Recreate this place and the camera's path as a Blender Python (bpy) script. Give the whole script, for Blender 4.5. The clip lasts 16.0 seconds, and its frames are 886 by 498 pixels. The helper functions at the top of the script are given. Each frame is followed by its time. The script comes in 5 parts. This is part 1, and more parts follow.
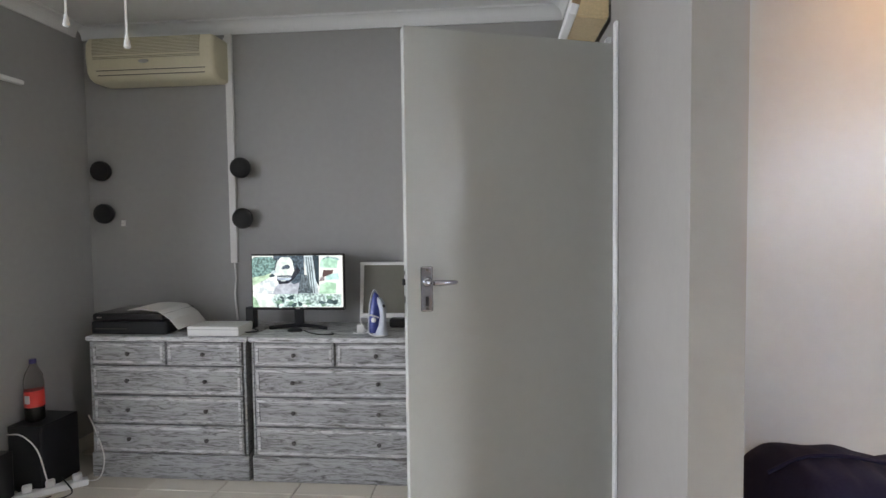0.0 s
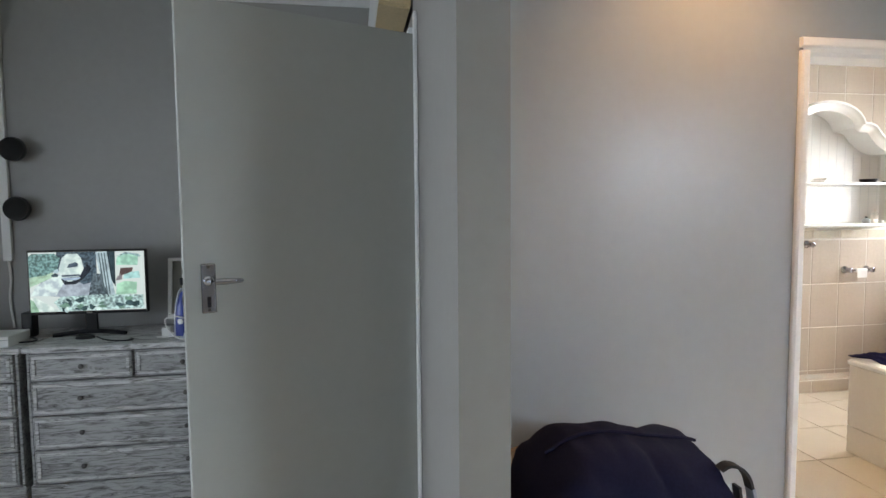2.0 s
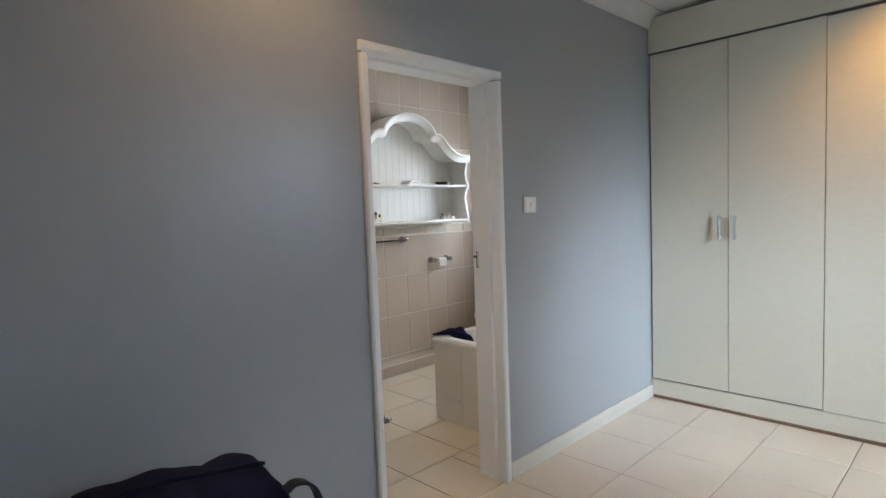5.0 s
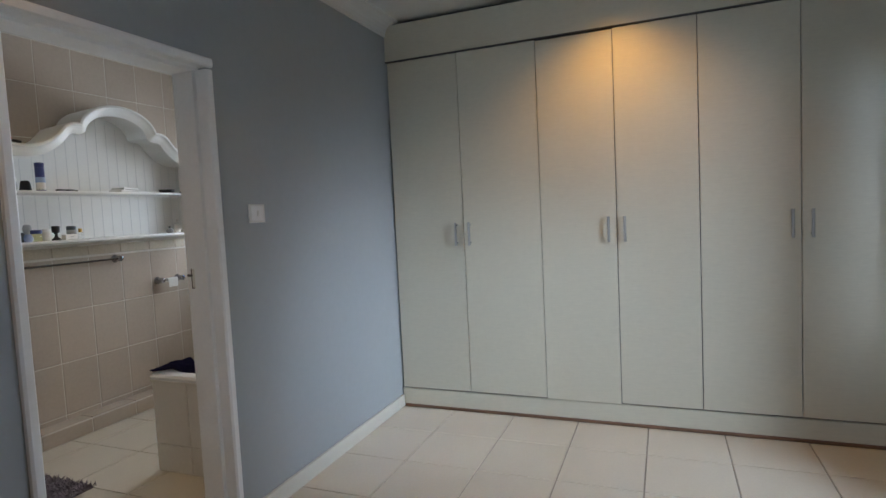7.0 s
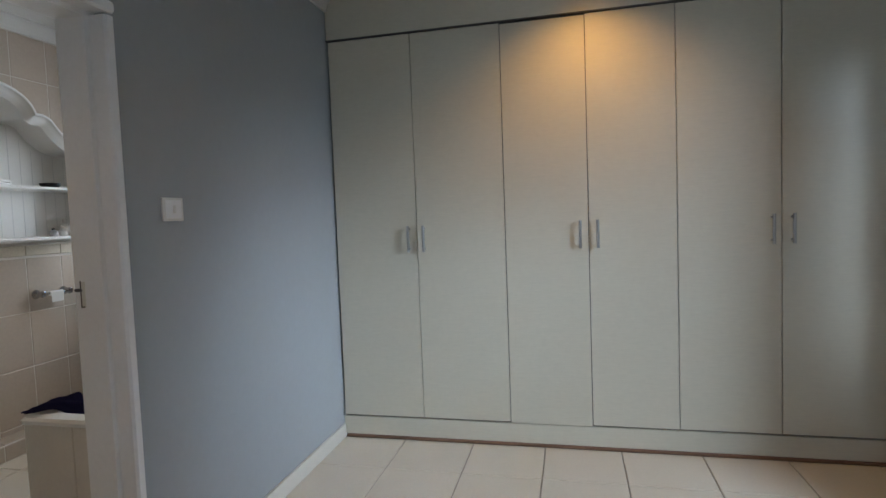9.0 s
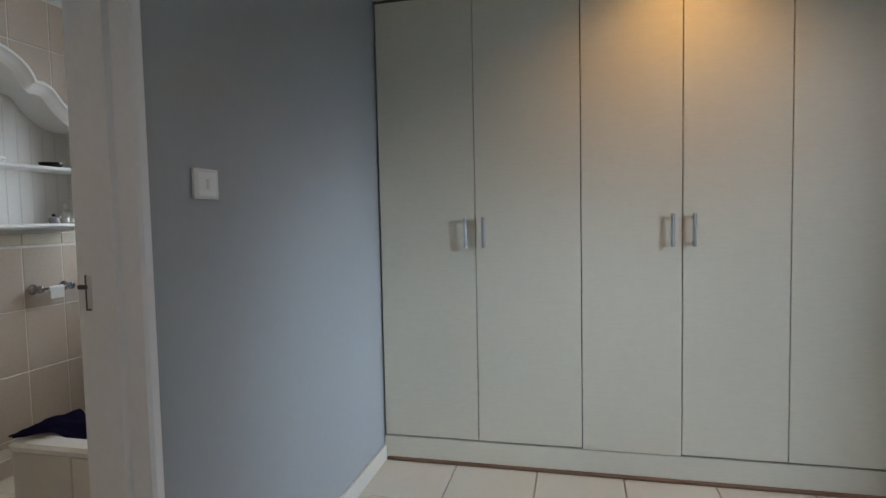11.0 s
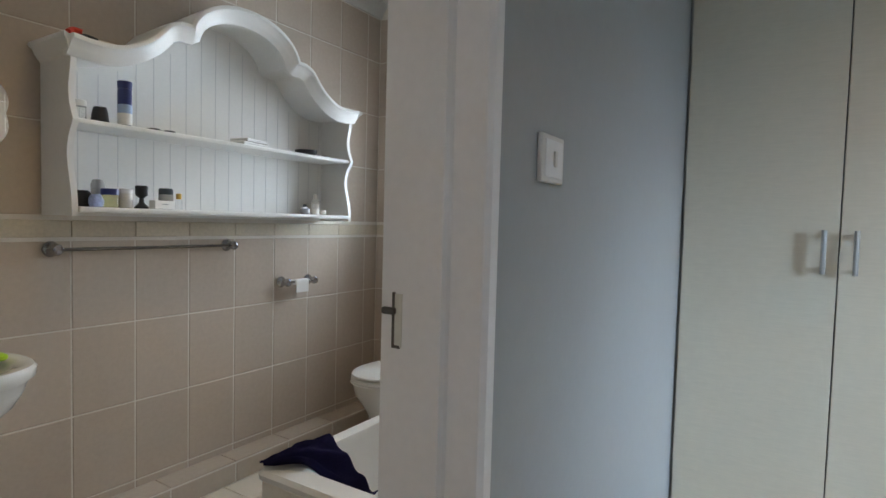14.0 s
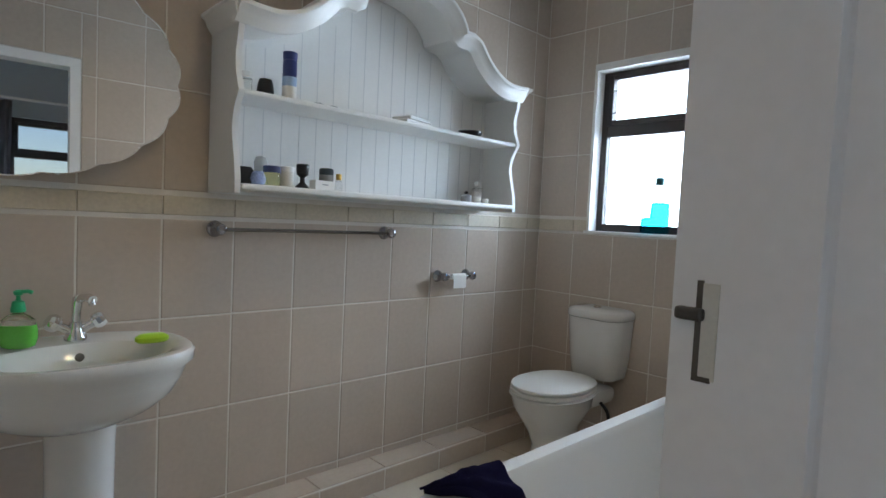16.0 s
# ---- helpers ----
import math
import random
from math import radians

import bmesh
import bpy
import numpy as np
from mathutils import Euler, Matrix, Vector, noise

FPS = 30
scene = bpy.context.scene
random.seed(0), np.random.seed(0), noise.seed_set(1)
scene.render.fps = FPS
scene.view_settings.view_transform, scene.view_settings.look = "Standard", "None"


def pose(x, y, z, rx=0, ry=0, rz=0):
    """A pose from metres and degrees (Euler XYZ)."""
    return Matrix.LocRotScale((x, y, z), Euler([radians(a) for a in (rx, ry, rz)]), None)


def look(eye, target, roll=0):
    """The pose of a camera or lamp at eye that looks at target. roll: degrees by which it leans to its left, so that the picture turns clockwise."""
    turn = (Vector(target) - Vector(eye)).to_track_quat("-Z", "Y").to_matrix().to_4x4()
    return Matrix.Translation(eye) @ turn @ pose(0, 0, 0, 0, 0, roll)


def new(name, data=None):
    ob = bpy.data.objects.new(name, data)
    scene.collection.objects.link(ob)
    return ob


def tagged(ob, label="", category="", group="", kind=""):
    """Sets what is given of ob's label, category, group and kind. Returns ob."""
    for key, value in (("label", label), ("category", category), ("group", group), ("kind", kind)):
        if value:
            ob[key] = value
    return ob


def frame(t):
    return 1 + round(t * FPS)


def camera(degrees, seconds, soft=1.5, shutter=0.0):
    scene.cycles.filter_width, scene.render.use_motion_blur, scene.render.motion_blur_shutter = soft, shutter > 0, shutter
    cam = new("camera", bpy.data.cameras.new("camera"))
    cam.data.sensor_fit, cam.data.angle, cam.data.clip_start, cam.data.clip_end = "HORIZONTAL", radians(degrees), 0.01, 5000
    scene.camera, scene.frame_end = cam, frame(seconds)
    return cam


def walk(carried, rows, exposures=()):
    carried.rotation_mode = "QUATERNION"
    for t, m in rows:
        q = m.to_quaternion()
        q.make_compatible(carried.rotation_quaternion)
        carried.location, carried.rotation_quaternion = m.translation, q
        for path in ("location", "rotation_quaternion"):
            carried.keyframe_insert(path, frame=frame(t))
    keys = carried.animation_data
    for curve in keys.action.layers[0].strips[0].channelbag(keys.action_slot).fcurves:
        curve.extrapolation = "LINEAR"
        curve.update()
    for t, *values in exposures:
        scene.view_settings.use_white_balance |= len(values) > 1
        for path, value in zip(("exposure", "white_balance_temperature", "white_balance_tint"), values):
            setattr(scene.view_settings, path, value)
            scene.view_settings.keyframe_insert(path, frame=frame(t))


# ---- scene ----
cam = camera(77.0, 16.0)
PATH = [
    (0, (0.089, 0.205, 1.409), (-0.093, 2.194, 1.313), -0.7),
    (0.5, (0.122, 0.206, 1.409), (0.04, 2.201, 1.307), -0.6),
    (1, (0.17, 0.205, 1.408), (0.21, 2.202, 1.306), -0.5),
    (1.5, (0.227, 0.23, 1.41), (0.403, 2.219, 1.299), -0.4),
    (2, (0.282, 0.269, 1.412), (0.601, 2.239, 1.279), -0.5),
    (2.5, (0.33, 0.279, 1.412), (0.817, 2.214, 1.269), -0.5),
    (3, (0.376, 0.291, 1.406), (1.031, 2.175, 1.254), -0.8),
    (3.5, (0.435, 0.323, 1.394), (1.252, 2.142, 1.238), -1.0),
    (4, (0.49, 0.354, 1.393), (1.499, 2.074, 1.24), -1.2),
    (4.5, (0.543, 0.371, 1.387), (1.763, 1.949, 1.242), -1.7),
    (7, (0.898, 0.372, 1.358), (2.751, 1.112, 1.225), -2.8),
    (7.5, (0.985, 0.413, 1.348), (2.894, 0.995, 1.212), -3.0),
    (8, (1.056, 0.49, 1.34), (2.988, 0.991, 1.203), -2.8),
    (8.5, (1.145, 0.607, 1.338), (3.087, 1.071, 1.217), -2.5),
    (11, (1.614, 1.122, 1.287), (3.558, 1.582, 1.173), -1.2),
    (11.5, (1.69, 1.239, 1.29), (3.616, 1.764, 1.168), -1.9),
    (12, (1.749, 1.375, 1.294), (3.663, 1.948, 1.196), -0.6),
    (12.5, (1.803, 1.474, 1.285), (3.691, 2.127, 1.185), -0.4),
    (13, (1.863, 1.566, 1.278), (3.693, 2.366, 1.183), 0.3),
    (13.5, (1.949, 1.661, 1.28), (3.707, 2.609, 1.181), 1.0),
    (14, (2.026, 1.743, 1.276), (3.718, 2.805, 1.179), 1.5),
    (14.5, (2.074, 1.814, 1.271), (3.681, 3.0, 1.172), 2.0),
    (15, (2.112, 1.891, 1.247), (3.639, 3.179, 1.147), 2.4),
    (15.5, (2.158, 1.976, 1.233), (3.608, 3.349, 1.128), 2.6),
    (16, (2.22, 2.063, 1.208), (3.596, 3.511, 1.104), 2.8),
]
EXPOSURES = [(0, 1.52, 8200, 25), (1.5, 1.10, 7800, 20), (3.5, .42, 7050, 15), (4.5, .10, 6850, 15), (5.5, -.25, 6750, 14), (7, -.74, 6650, 14), (9, -.84, 6650, 14), (12, -.92, 6700, 13), (14.5, -.46, 6500, 12), (16, -.54, 6000, 11)]
walk(cam, [(t, look(eye, target, roll)) for t, eye, target, roll in PATH],
     exposures=EXPOSURES)
# ---------------------------------------------------------------- light
world = bpy.data.worlds.new("sky")
scene.world = world
world.use_nodes = True
wn = world.node_tree
sky = wn.nodes.new("ShaderNodeTexSky")
sky.sky_type = 'NISHITA'
sky.sun_disc = False
sky.sun_elevation = radians(50)
sky.sun_rotation = radians(20)
wn.nodes["Background"].inputs[1].default_value = 0.15
wn.links.new(sky.outputs[0], wn.nodes["Background"].inputs[0])

sun = new("sun", bpy.data.lights.new("sun", 'SUN'))
sun.data.energy, sun.data.angle, sun.data.color = 1.0, radians(10), (1, .95, .88)
sun.matrix_basis = look((0, 10, 14), (0, 0, 0))


def area_lamp(name, eye, target, w, h, watts, color):
    lamp = new(name, bpy.data.lights.new(name, 'AREA'))
    lamp.data.shape, lamp.data.size, lamp.data.size_y = 'RECTANGLE', w, h
    lamp.data.energy, lamp.data.color = watts, color
    lamp.matrix_basis = look(eye, target)
    return lamp


DAY = (.59, .79, 1.0)
area_lamp("sky_light_south_side", (2.05, -1.85, 2.40), (4.10, .25, 1.25), 1.0, 1.3, 215, DAY)
area_lamp("sky_light_south", (3.90, -1.85, 2.30), (1.25, 2.10, .75), 1.0, 1.3, 96, DAY)
area_lamp("sky_light_south_east", (3.05, -1.12, 1.72), (4.10, 2.12, .45), .45, .60, 11.0, DAY).data.spread = radians(46)
area_lamp("sky_light_west", (-3.55, .60, 1.55), (0, .60, 1.75), 3.0, 1.5, 58, DAY)
area_lamp("sky_light_bath", (5.75, 3.62, 2.05), (0, 3.62, 1.95), 2.0, 2.1, 285, (.76, .89, 1))


def spot_lamp(name, eye, target, watts, angle, color=(1, .56, .20)):
    lamp = new(name, bpy.data.lights.new(name, 'SPOT'))
    lamp.data.energy, lamp.data.spot_size, lamp.data.spot_blend = watts, radians(angle), 1.0
    lamp.data.shadow_soft_size, lamp.data.color = .05, color
    lamp.matrix_basis = look(eye, target)
    return lamp


DOWN = [(4.02, .62, 2.625), (1.55, 1.78, 2.625), (3.0, 3.1, 2.625)]
WARM = (1, .56, .14)
for p, watts, tint in zip(DOWN, (50, 21, 22), (WARM, (1, .62, .28), (1, .74, .36))):
    spot_lamp("downlight_beam", (p[0], p[1], p[2] - .03), (p[0] + .001, p[1], 0), watts, 132, tint)

# ---------------------------------------------------------------- materials


def material(name, color, rough=.5, metal=0.0, var=.06, scale=6.0, bump=.0, bscale=120.0, spec=.5, rand=0.0, coat=0.0):
    """Two scales of colour change (broad stains, fine grain) and fine relief."""
    m = bpy.data.materials.new(name)
    m.use_nodes = True
    nt = m.node_tree
    b = nt.nodes["Principled BSDF"]
    b.inputs["Roughness"].default_value, b.inputs["Metallic"].default_value = rough, metal
    b.inputs["Specular IOR Level"].default_value = spec
    b.inputs["Coat Weight"].default_value = coat
    tc = nt.nodes.new("ShaderNodeTexCoord")
    big = nt.nodes.new("ShaderNodeTexNoise")
    big.inputs["Scale"].default_value, big.inputs["Detail"].default_value = scale * .25, 4
    fine = nt.nodes.new("ShaderNodeTexNoise")
    fine.inputs["Scale"].default_value, fine.inputs["Detail"].default_value = scale * 8, 3
    geo = nt.nodes.new("ShaderNodeNewGeometry")
    nt.links.new(geo.outputs["Position"], big.inputs["Vector"])
    nt.links.new(geo.outputs["Position"], fine.inputs["Vector"])
    mixf = nt.nodes.new("ShaderNodeMath")
    mixf.operation = 'MULTIPLY_ADD'
    mixf.inputs[1].default_value = .4
    nt.links.new(fine.outputs[0], mixf.inputs[0])
    half = nt.nodes.new("ShaderNodeMath")
    half.operation = 'MULTIPLY'
    half.inputs[1].default_value = .6
    nt.links.new(big.outputs[0], half.inputs[0])
    nt.links.new(half.outputs[0], mixf.inputs[2])
    last = mixf.outputs[0]
    if rand:
        info = nt.nodes.new("ShaderNodeObjectInfo")
        add = nt.nodes.new("ShaderNodeMath")
        add.operation = 'MULTIPLY_ADD'
        add.inputs[1].default_value = rand
        nt.links.new(info.outputs["Random"], add.inputs[0])
        nt.links.new(last, add.inputs[2])
        last = add.outputs[0]
    ramp = nt.nodes.new("ShaderNodeMapRange")
    ramp.inputs[1].default_value, ramp.inputs[2].default_value = .3, .7 + rand
    ramp.inputs[3].default_value, ramp.inputs[4].default_value = 1 - var, 1 + var
    nt.links.new(last, ramp.inputs[0])
    mul = nt.nodes.new("ShaderNodeVectorMath")
    mul.operation = 'SCALE'
    mul.inputs[0].default_value = color[:3]
    nt.links.new(ramp.outputs[0], mul.inputs["Scale"])
    nt.links.new(mul.outputs[0], b.inputs["Base Color"])
    if bump:
        bt = nt.nodes.new("ShaderNodeTexNoise")
        bt.inputs["Scale"].default_value, bt.inputs["Detail"].default_value = bscale, 3
        nt.links.new(geo.outputs["Position"], bt.inputs["Vector"])
        bp = nt.nodes.new("ShaderNodeBump")
        bp.inputs["Strength"].default_value, bp.inputs["Distance"].default_value = bump, .002
        nt.links.new(bt.outputs[0], bp.inputs["Height"])
        nt.links.new(bp.outputs[0], b.inputs["Normal"])
    return m


def glowing(name, color, strength):
    m = bpy.data.materials.new(name)
    m.use_nodes = True
    b = m.node_tree.nodes["Principled BSDF"]
    b.inputs["Base Color"].default_value = (*[c * .2 for c in color], 1)
    b.inputs["Emission Color"].default_value = (*color, 1)
    b.inputs["Emission Strength"].default_value = strength
    b.inputs["Roughness"].default_value = .25
    return m


def glassy(name, color=(1, 1, 1), rough=.0, ior=1.45):
    m = bpy.data.materials.new(name)
    m.use_nodes = True
    b = m.node_tree.nodes["Principled BSDF"]
    b.inputs["Base Color"].default_value = (*color, 1)
    b.inputs["Transmission Weight"].default_value = 1
    b.inputs["Roughness"].default_value, b.inputs["IOR"].default_value = rough, ior
    return m


def limed_wood(name, wash=1.0):
    """Dark open grain under a rubbed white wash, the grain along x."""
    m = bpy.data.materials.new(name)
    m.use_nodes = True
    nt = m.node_tree
    b = nt.nodes["Principled BSDF"]
    b.inputs["Roughness"].default_value = .6
    geo = nt.nodes.new("ShaderNodeNewGeometry")
    info = nt.nodes.new("ShaderNodeObjectInfo")
    shift = nt.nodes.new("ShaderNodeVectorMath")
    shift.operation = 'ADD'
    comb = nt.nodes.new("ShaderNodeCombineXYZ")
    sc = nt.nodes.new("ShaderNodeMath")
    sc.operation = 'MULTIPLY'
    sc.inputs[1].default_value = 7.0
    nt.links.new(info.outputs["Random"], sc.inputs[0])
    for i in range(3):
        nt.links.new(sc.outputs[0], comb.inputs[i])
    nt.links.new(geo.outputs["Position"], shift.inputs[0])
    nt.links.new(comb.outputs[0], shift.inputs[1])
    mp = nt.nodes.new("ShaderNodeMapping")
    mp.inputs["Scale"].default_value = (1.3, 7, 10)
    nt.links.new(shift.outputs[0], mp.inputs["Vector"])
    wave = nt.nodes.new("ShaderNodeTexNoise")
    wave.inputs["Scale"].default_value, wave.inputs["Detail"].default_value = 5.4, 6
    wave.inputs["Roughness"].default_value, wave.inputs["Distortion"].default_value = .72, 1.6
    nt.links.new(mp.outputs[0], wave.inputs["Vector"])
    ramp = nt.nodes.new("ShaderNodeValToRGB")
    el = ramp.color_ramp.elements
    el[0].position, el[0].color = .345, (.085 * wash, .080 * wash, .074 * wash, 1)
    el[1].position, el[1].color = .545, (.45 * wash, .448 * wash, .445 * wash, 1)
    mid = el.new(.425)
    mid.color = (.235 * wash, .23 * wash, .225 * wash, 1)
    nt.links.new(wave.outputs[0], ramp.inputs[0])
    nt.links.new(ramp.outputs[0], b.inputs["Base Color"])
    bp = nt.nodes.new("ShaderNodeBump")
    bp.inputs["Strength"].default_value, bp.inputs["Distance"].default_value = .4, .003
    nt.links.new(wave.outputs[0], bp.inputs["Height"])
    nt.links.new(bp.outputs[0], b.inputs["Normal"])
    return m


def grained(name, color, rough):
    """A foil board with faint flecked grain that runs sideways, over broad uneven tone."""
    m = material(name, color, rough, var=.035, scale=4)
    nt = m.node_tree
    b = nt.nodes["Principled BSDF"]
    was = b.inputs["Base Color"].links[0].from_socket
    geo = nt.nodes.new("ShaderNodeNewGeometry")
    mp = nt.nodes.new("ShaderNodeMapping")
    mp.inputs["Scale"].default_value = (14, 14, 260)
    fleck = nt.nodes.new("ShaderNodeTexNoise")
    fleck.inputs["Scale"].default_value, fleck.inputs["Detail"].default_value = 1.0, 5
    fleck.inputs["Roughness"].default_value = .65
    nt.links.new(geo.outputs["Position"], mp.inputs["Vector"])
    nt.links.new(mp.outputs[0], fleck.inputs["Vector"])
    tone = nt.nodes.new("ShaderNodeMapRange")
    tone.inputs[1].default_value, tone.inputs[2].default_value = .3, .7
    tone.inputs[3].default_value, tone.inputs[4].default_value = .955, 1.035
    nt.links.new(fleck.outputs[0], tone.inputs[0])
    mul = nt.nodes.new("ShaderNodeVectorMath")
    mul.operation = 'SCALE'
    nt.links.new(was, mul.inputs[0])
    nt.links.new(tone.outputs[0], mul.inputs["Scale"])
    nt.links.new(mul.outputs[0], b.inputs["Base Color"])
    bp = nt.nodes.new("ShaderNodeBump")
    bp.inputs["Strength"].default_value, bp.inputs["Distance"].default_value = .06, .001
    nt.links.new(fleck.outputs[0], bp.inputs["Height"])
    nt.links.new(bp.outputs[0], b.inputs["Normal"])
    return m


# Grey wall with the study end's warm light mixed into its colour.
STUDYW = material("warm_lit_wall_paint", (.35, .342, .325), .5, var=.05, scale=3, bump=.15, bscale=60)
# The wall paint darkened: the stub's shade is put into its colour.
STUBW = material("shaded_wall_paint", (.255, .243, .226), .5, var=.05, scale=3, bump=.15, bscale=60)
WALL = material("grey_wall_paint", (.341, .362, .377), .34, var=.04, scale=3, bump=.15, bscale=60)
CEIL = material("white_ceiling_paint", (.74, .74, .72), .7, var=.03, scale=3, bump=.1)
TRIM = material("white_gloss_paint", (.86, .86, .86), .28, var=.04, scale=8, bump=.06, bscale=40)
# White leaf toned down to grey; its shade sits in the paint.
LEAF = material("shaded_white_door_paint", (.375, .38, .352), .30, var=.03, scale=4, bump=.08, bscale=50)
CUPB = grained("off_white_cupboard_board", (.605, .55, .44), .46)
# Near black, for the shade in seams, slots and recesses.
GAP = material("dark_gap", (.10, .09, .08), .7)
BROWN = material("brown_edging", (.20, .10, .06), .6, var=.2, scale=20)
STEEL = material("brushed_steel", (.46, .45, .43), .28, 1.0, var=.05, scale=30)
SATIN = material("satin_chrome", (.42, .42, .45), .16, 1.0, var=.05, scale=20)
# Chrome with a darker base than the satin one.
DARKCHROME = material("dark_chrome", (.30, .29, .28), .22, 1.0, var=.05, scale=20)
CHROME = material("chrome", (.80, .80, .80), .10, 1.0, var=.02)
FTILE = material("cream_floor_tile", (.65, .585, .49), .22, var=.07, scale=9, bump=.05, bscale=30, rand=.15)
GROUT = material("grey_brown_grout", (.24, .21, .18), .9, var=.2, scale=30)
WTILE = material("beige_wall_tile", (.55, .466, .388), .24, var=.11, scale=6, bump=.05, bscale=25, rand=.2)
# Wall tile lightened for the tub: the light on its panels is in the colour.
PTILE = material("lit_tub_tile", (.77, .73, .67), .24, var=.06, scale=7, bump=.05, bscale=25, rand=.15)
WGROUT = material("pale_grout", (.72, .68, .62), .9, var=.1, scale=30)
BORDER = material("mottled_border_tile", (.60, .53, .41), .35, var=.16, scale=10, bump=.9, bscale=24)
CERAM = material("white_glazed_ceramic", (.80, .80, .78), .10, var=.015, coat=.3)
ACRYL = material("white_tub_acrylic", (.82, .82, .81), .16, var=.015)
SHELFW = material("white_satin_paint", (.84, .84, .82), .30, var=.03, scale=8, bump=.05, bscale=60)
LIME = limed_wood("white_washed_wood", .88)
LIMEPALE = limed_wood("paler_washed_wood", 1.35)
KNOB = material("dark_pewter", (.10, .095, .09), .45, .6, var=.15, scale=40)
BLACK = material("black_plastic", (.014, .014, .016), .32, var=.2, scale=30, spec=.35)
ACGAP = material("shaded_cream_plastic", (.30, .27, .19), .6, var=.06, scale=8)
MATTB = material("black_foam", (.012, .012, .013), .8, var=.2, scale=60, bump=.4, bscale=300)
CREAM = material("aged_cream_plastic", (.62, .56, .40), .4, var=.06, scale=8)
WPLAST = material("white_plastic", (.76, .75, .72), .4, var=.04, scale=14)
NAVY = material("navy_canvas", (.010, .011, .028), .85, var=.3, scale=16, bump=.6, bscale=350, spec=.08)
TOWEL = material("navy_terry", (.020, .018, .068), .95, var=.35, scale=30, bump=1.0, bscale=500, spec=.05)
LEATHER = material("brown_leather", (.10, .04, .022), .5, var=.2, scale=30)
TAN = material("tan_wood", (.34, .21, .11), .5, var=.2, scale=12)
DARKFR = material("dark_brown_window_frame", (.035, .024, .020), .4, var=.2, scale=20)
CURT = material("dark_grey_curtain", (.23, .205, .215), .9, var=.2, scale=14, bump=.5, bscale=300)
GRASS = material("lawn", (.07, .12, .03), .95, var=.5, scale=3)
MIRROR = material("mirror_silver", (.90, .91, .90), .015, 1.0, var=.0)
SKIRT = material("cream_skirting_tile", (.62, .59, .52), .28, var=.05, scale=8)
PAPER = material("white_paper", (.80, .79, .76), .8, var=.02)
GLASS = glassy("window_glass")

# ---------------------------------------------------------------- mesh helpers


def box(bm, x0, y0, z0, x1, y1, z1, bevel=0.0, seg=2):
    m = Matrix.LocRotScale(((x0 + x1) / 2, (y0 + y1) / 2, (z0 + z1) / 2), None, (abs(x1 - x0), abs(y1 - y0), abs(z1 - z0)))
    vs = bmesh.ops.create_cube(bm, size=1.0, matrix=m)["verts"]
    if bevel:
        es = list({e for v in vs for e in v.link_edges})
        bmesh.ops.bevel(bm, geom=es, offset=bevel, segments=seg, affect='EDGES', profile=.5)
    return bm


def boxes(*rows, bevel=0.0):
    bm = bmesh.new()
    for r in rows:
        box(bm, *r, bevel=bevel)
    return bm


def rings(bm, loops, cap0=True, cap1=True, closed=True):
    """Skins rows of points of equal length."""
    vs = [[bm.verts.new(p) for p in loop] for loop in loops]
    n = len(vs[0])
    for a, b in zip(vs, vs[1:]):
        for i in range(n if closed else n - 1):
            bm.faces.new((a[i], a[(i + 1) % n], b[(i + 1) % n], b[i]))
    if cap0:
        bm.faces.new(vs[0][::-1])
    if cap1:
        bm.faces.new(vs[-1])
    return bm


def oval(cx, cy, z, rx, ry, n=32, power=2.0):
    out = []
    for i in range(n):
        a = 2 * math.pi * i / n
        c, s = math.cos(a), math.sin(a)
        out.append((cx + rx * math.copysign(abs(c) ** (2 / power), c), cy + ry * math.copysign(abs(s) ** (2 / power), s), z))
    return out


def lathe(bm, profile, n=20, at=(0, 0, 0), m=None):
    m = m or Matrix.Translation(at)
    return rings(bm, [[m @ Vector(p) for p in oval(0, 0, z, max(r, .0004), max(r, .0004), n)] for r, z in profile])


def tube(bm, pts, r, n=8):
    """A round tube along a smoothed row of points."""
    pts = [Vector(p) for p in pts]
    loops = []
    up = Vector((.31, .22, .92))
    for i, p in enumerate(pts):
        d = (pts[min(i + 1, len(pts) - 1)] - pts[max(i - 1, 0)]).normalized()
        u = d.cross(up if abs(d.dot(up)) < .95 else Vector((1, 0, 0))).normalized()
        v = d.cross(u)
        loops.append([p + r * (math.cos(2 * math.pi * k / n) * u + math.sin(2 * math.pi * k / n) * v) for k in range(n)])
    return rings(bm, loops)


def curve(pts, steps=6):
    """Catmull-Rom through the points."""
    p = [Vector(q) for q in pts]
    p = [2 * p[0] - p[1], *p, 2 * p[-1] - p[-2]]
    out = []
    for i in range(1, len(p) - 2):
        for k in range(steps):
            t = k / steps
            out.append(.5 * (2 * p[i] + (p[i + 1] - p[i - 1]) * t + (2 * p[i - 1] - 5 * p[i] + 4 * p[i + 1] - p[i + 2]) * t * t
                             + (3 * p[i] - p[i - 1] - 3 * p[i + 1] + p[i + 2]) * t ** 3))
    out.append(p[-2])
    return out


def prism(bm, outline, y0, y1):
    """An outline in x and z, pushed from y0 to y1."""
    a = [bm.verts.new((x, y0, z)) for x, z in outline]
    b = [bm.verts.new((x, y1, z)) for x, z in outline]
    n = len(a)
    for i in range(n):
        bm.faces.new((a[i], a[(i + 1) % n], b[(i + 1) % n], b[i]))
    bm.faces.new(a[::-1])
    bm.faces.new(b)
    return bm


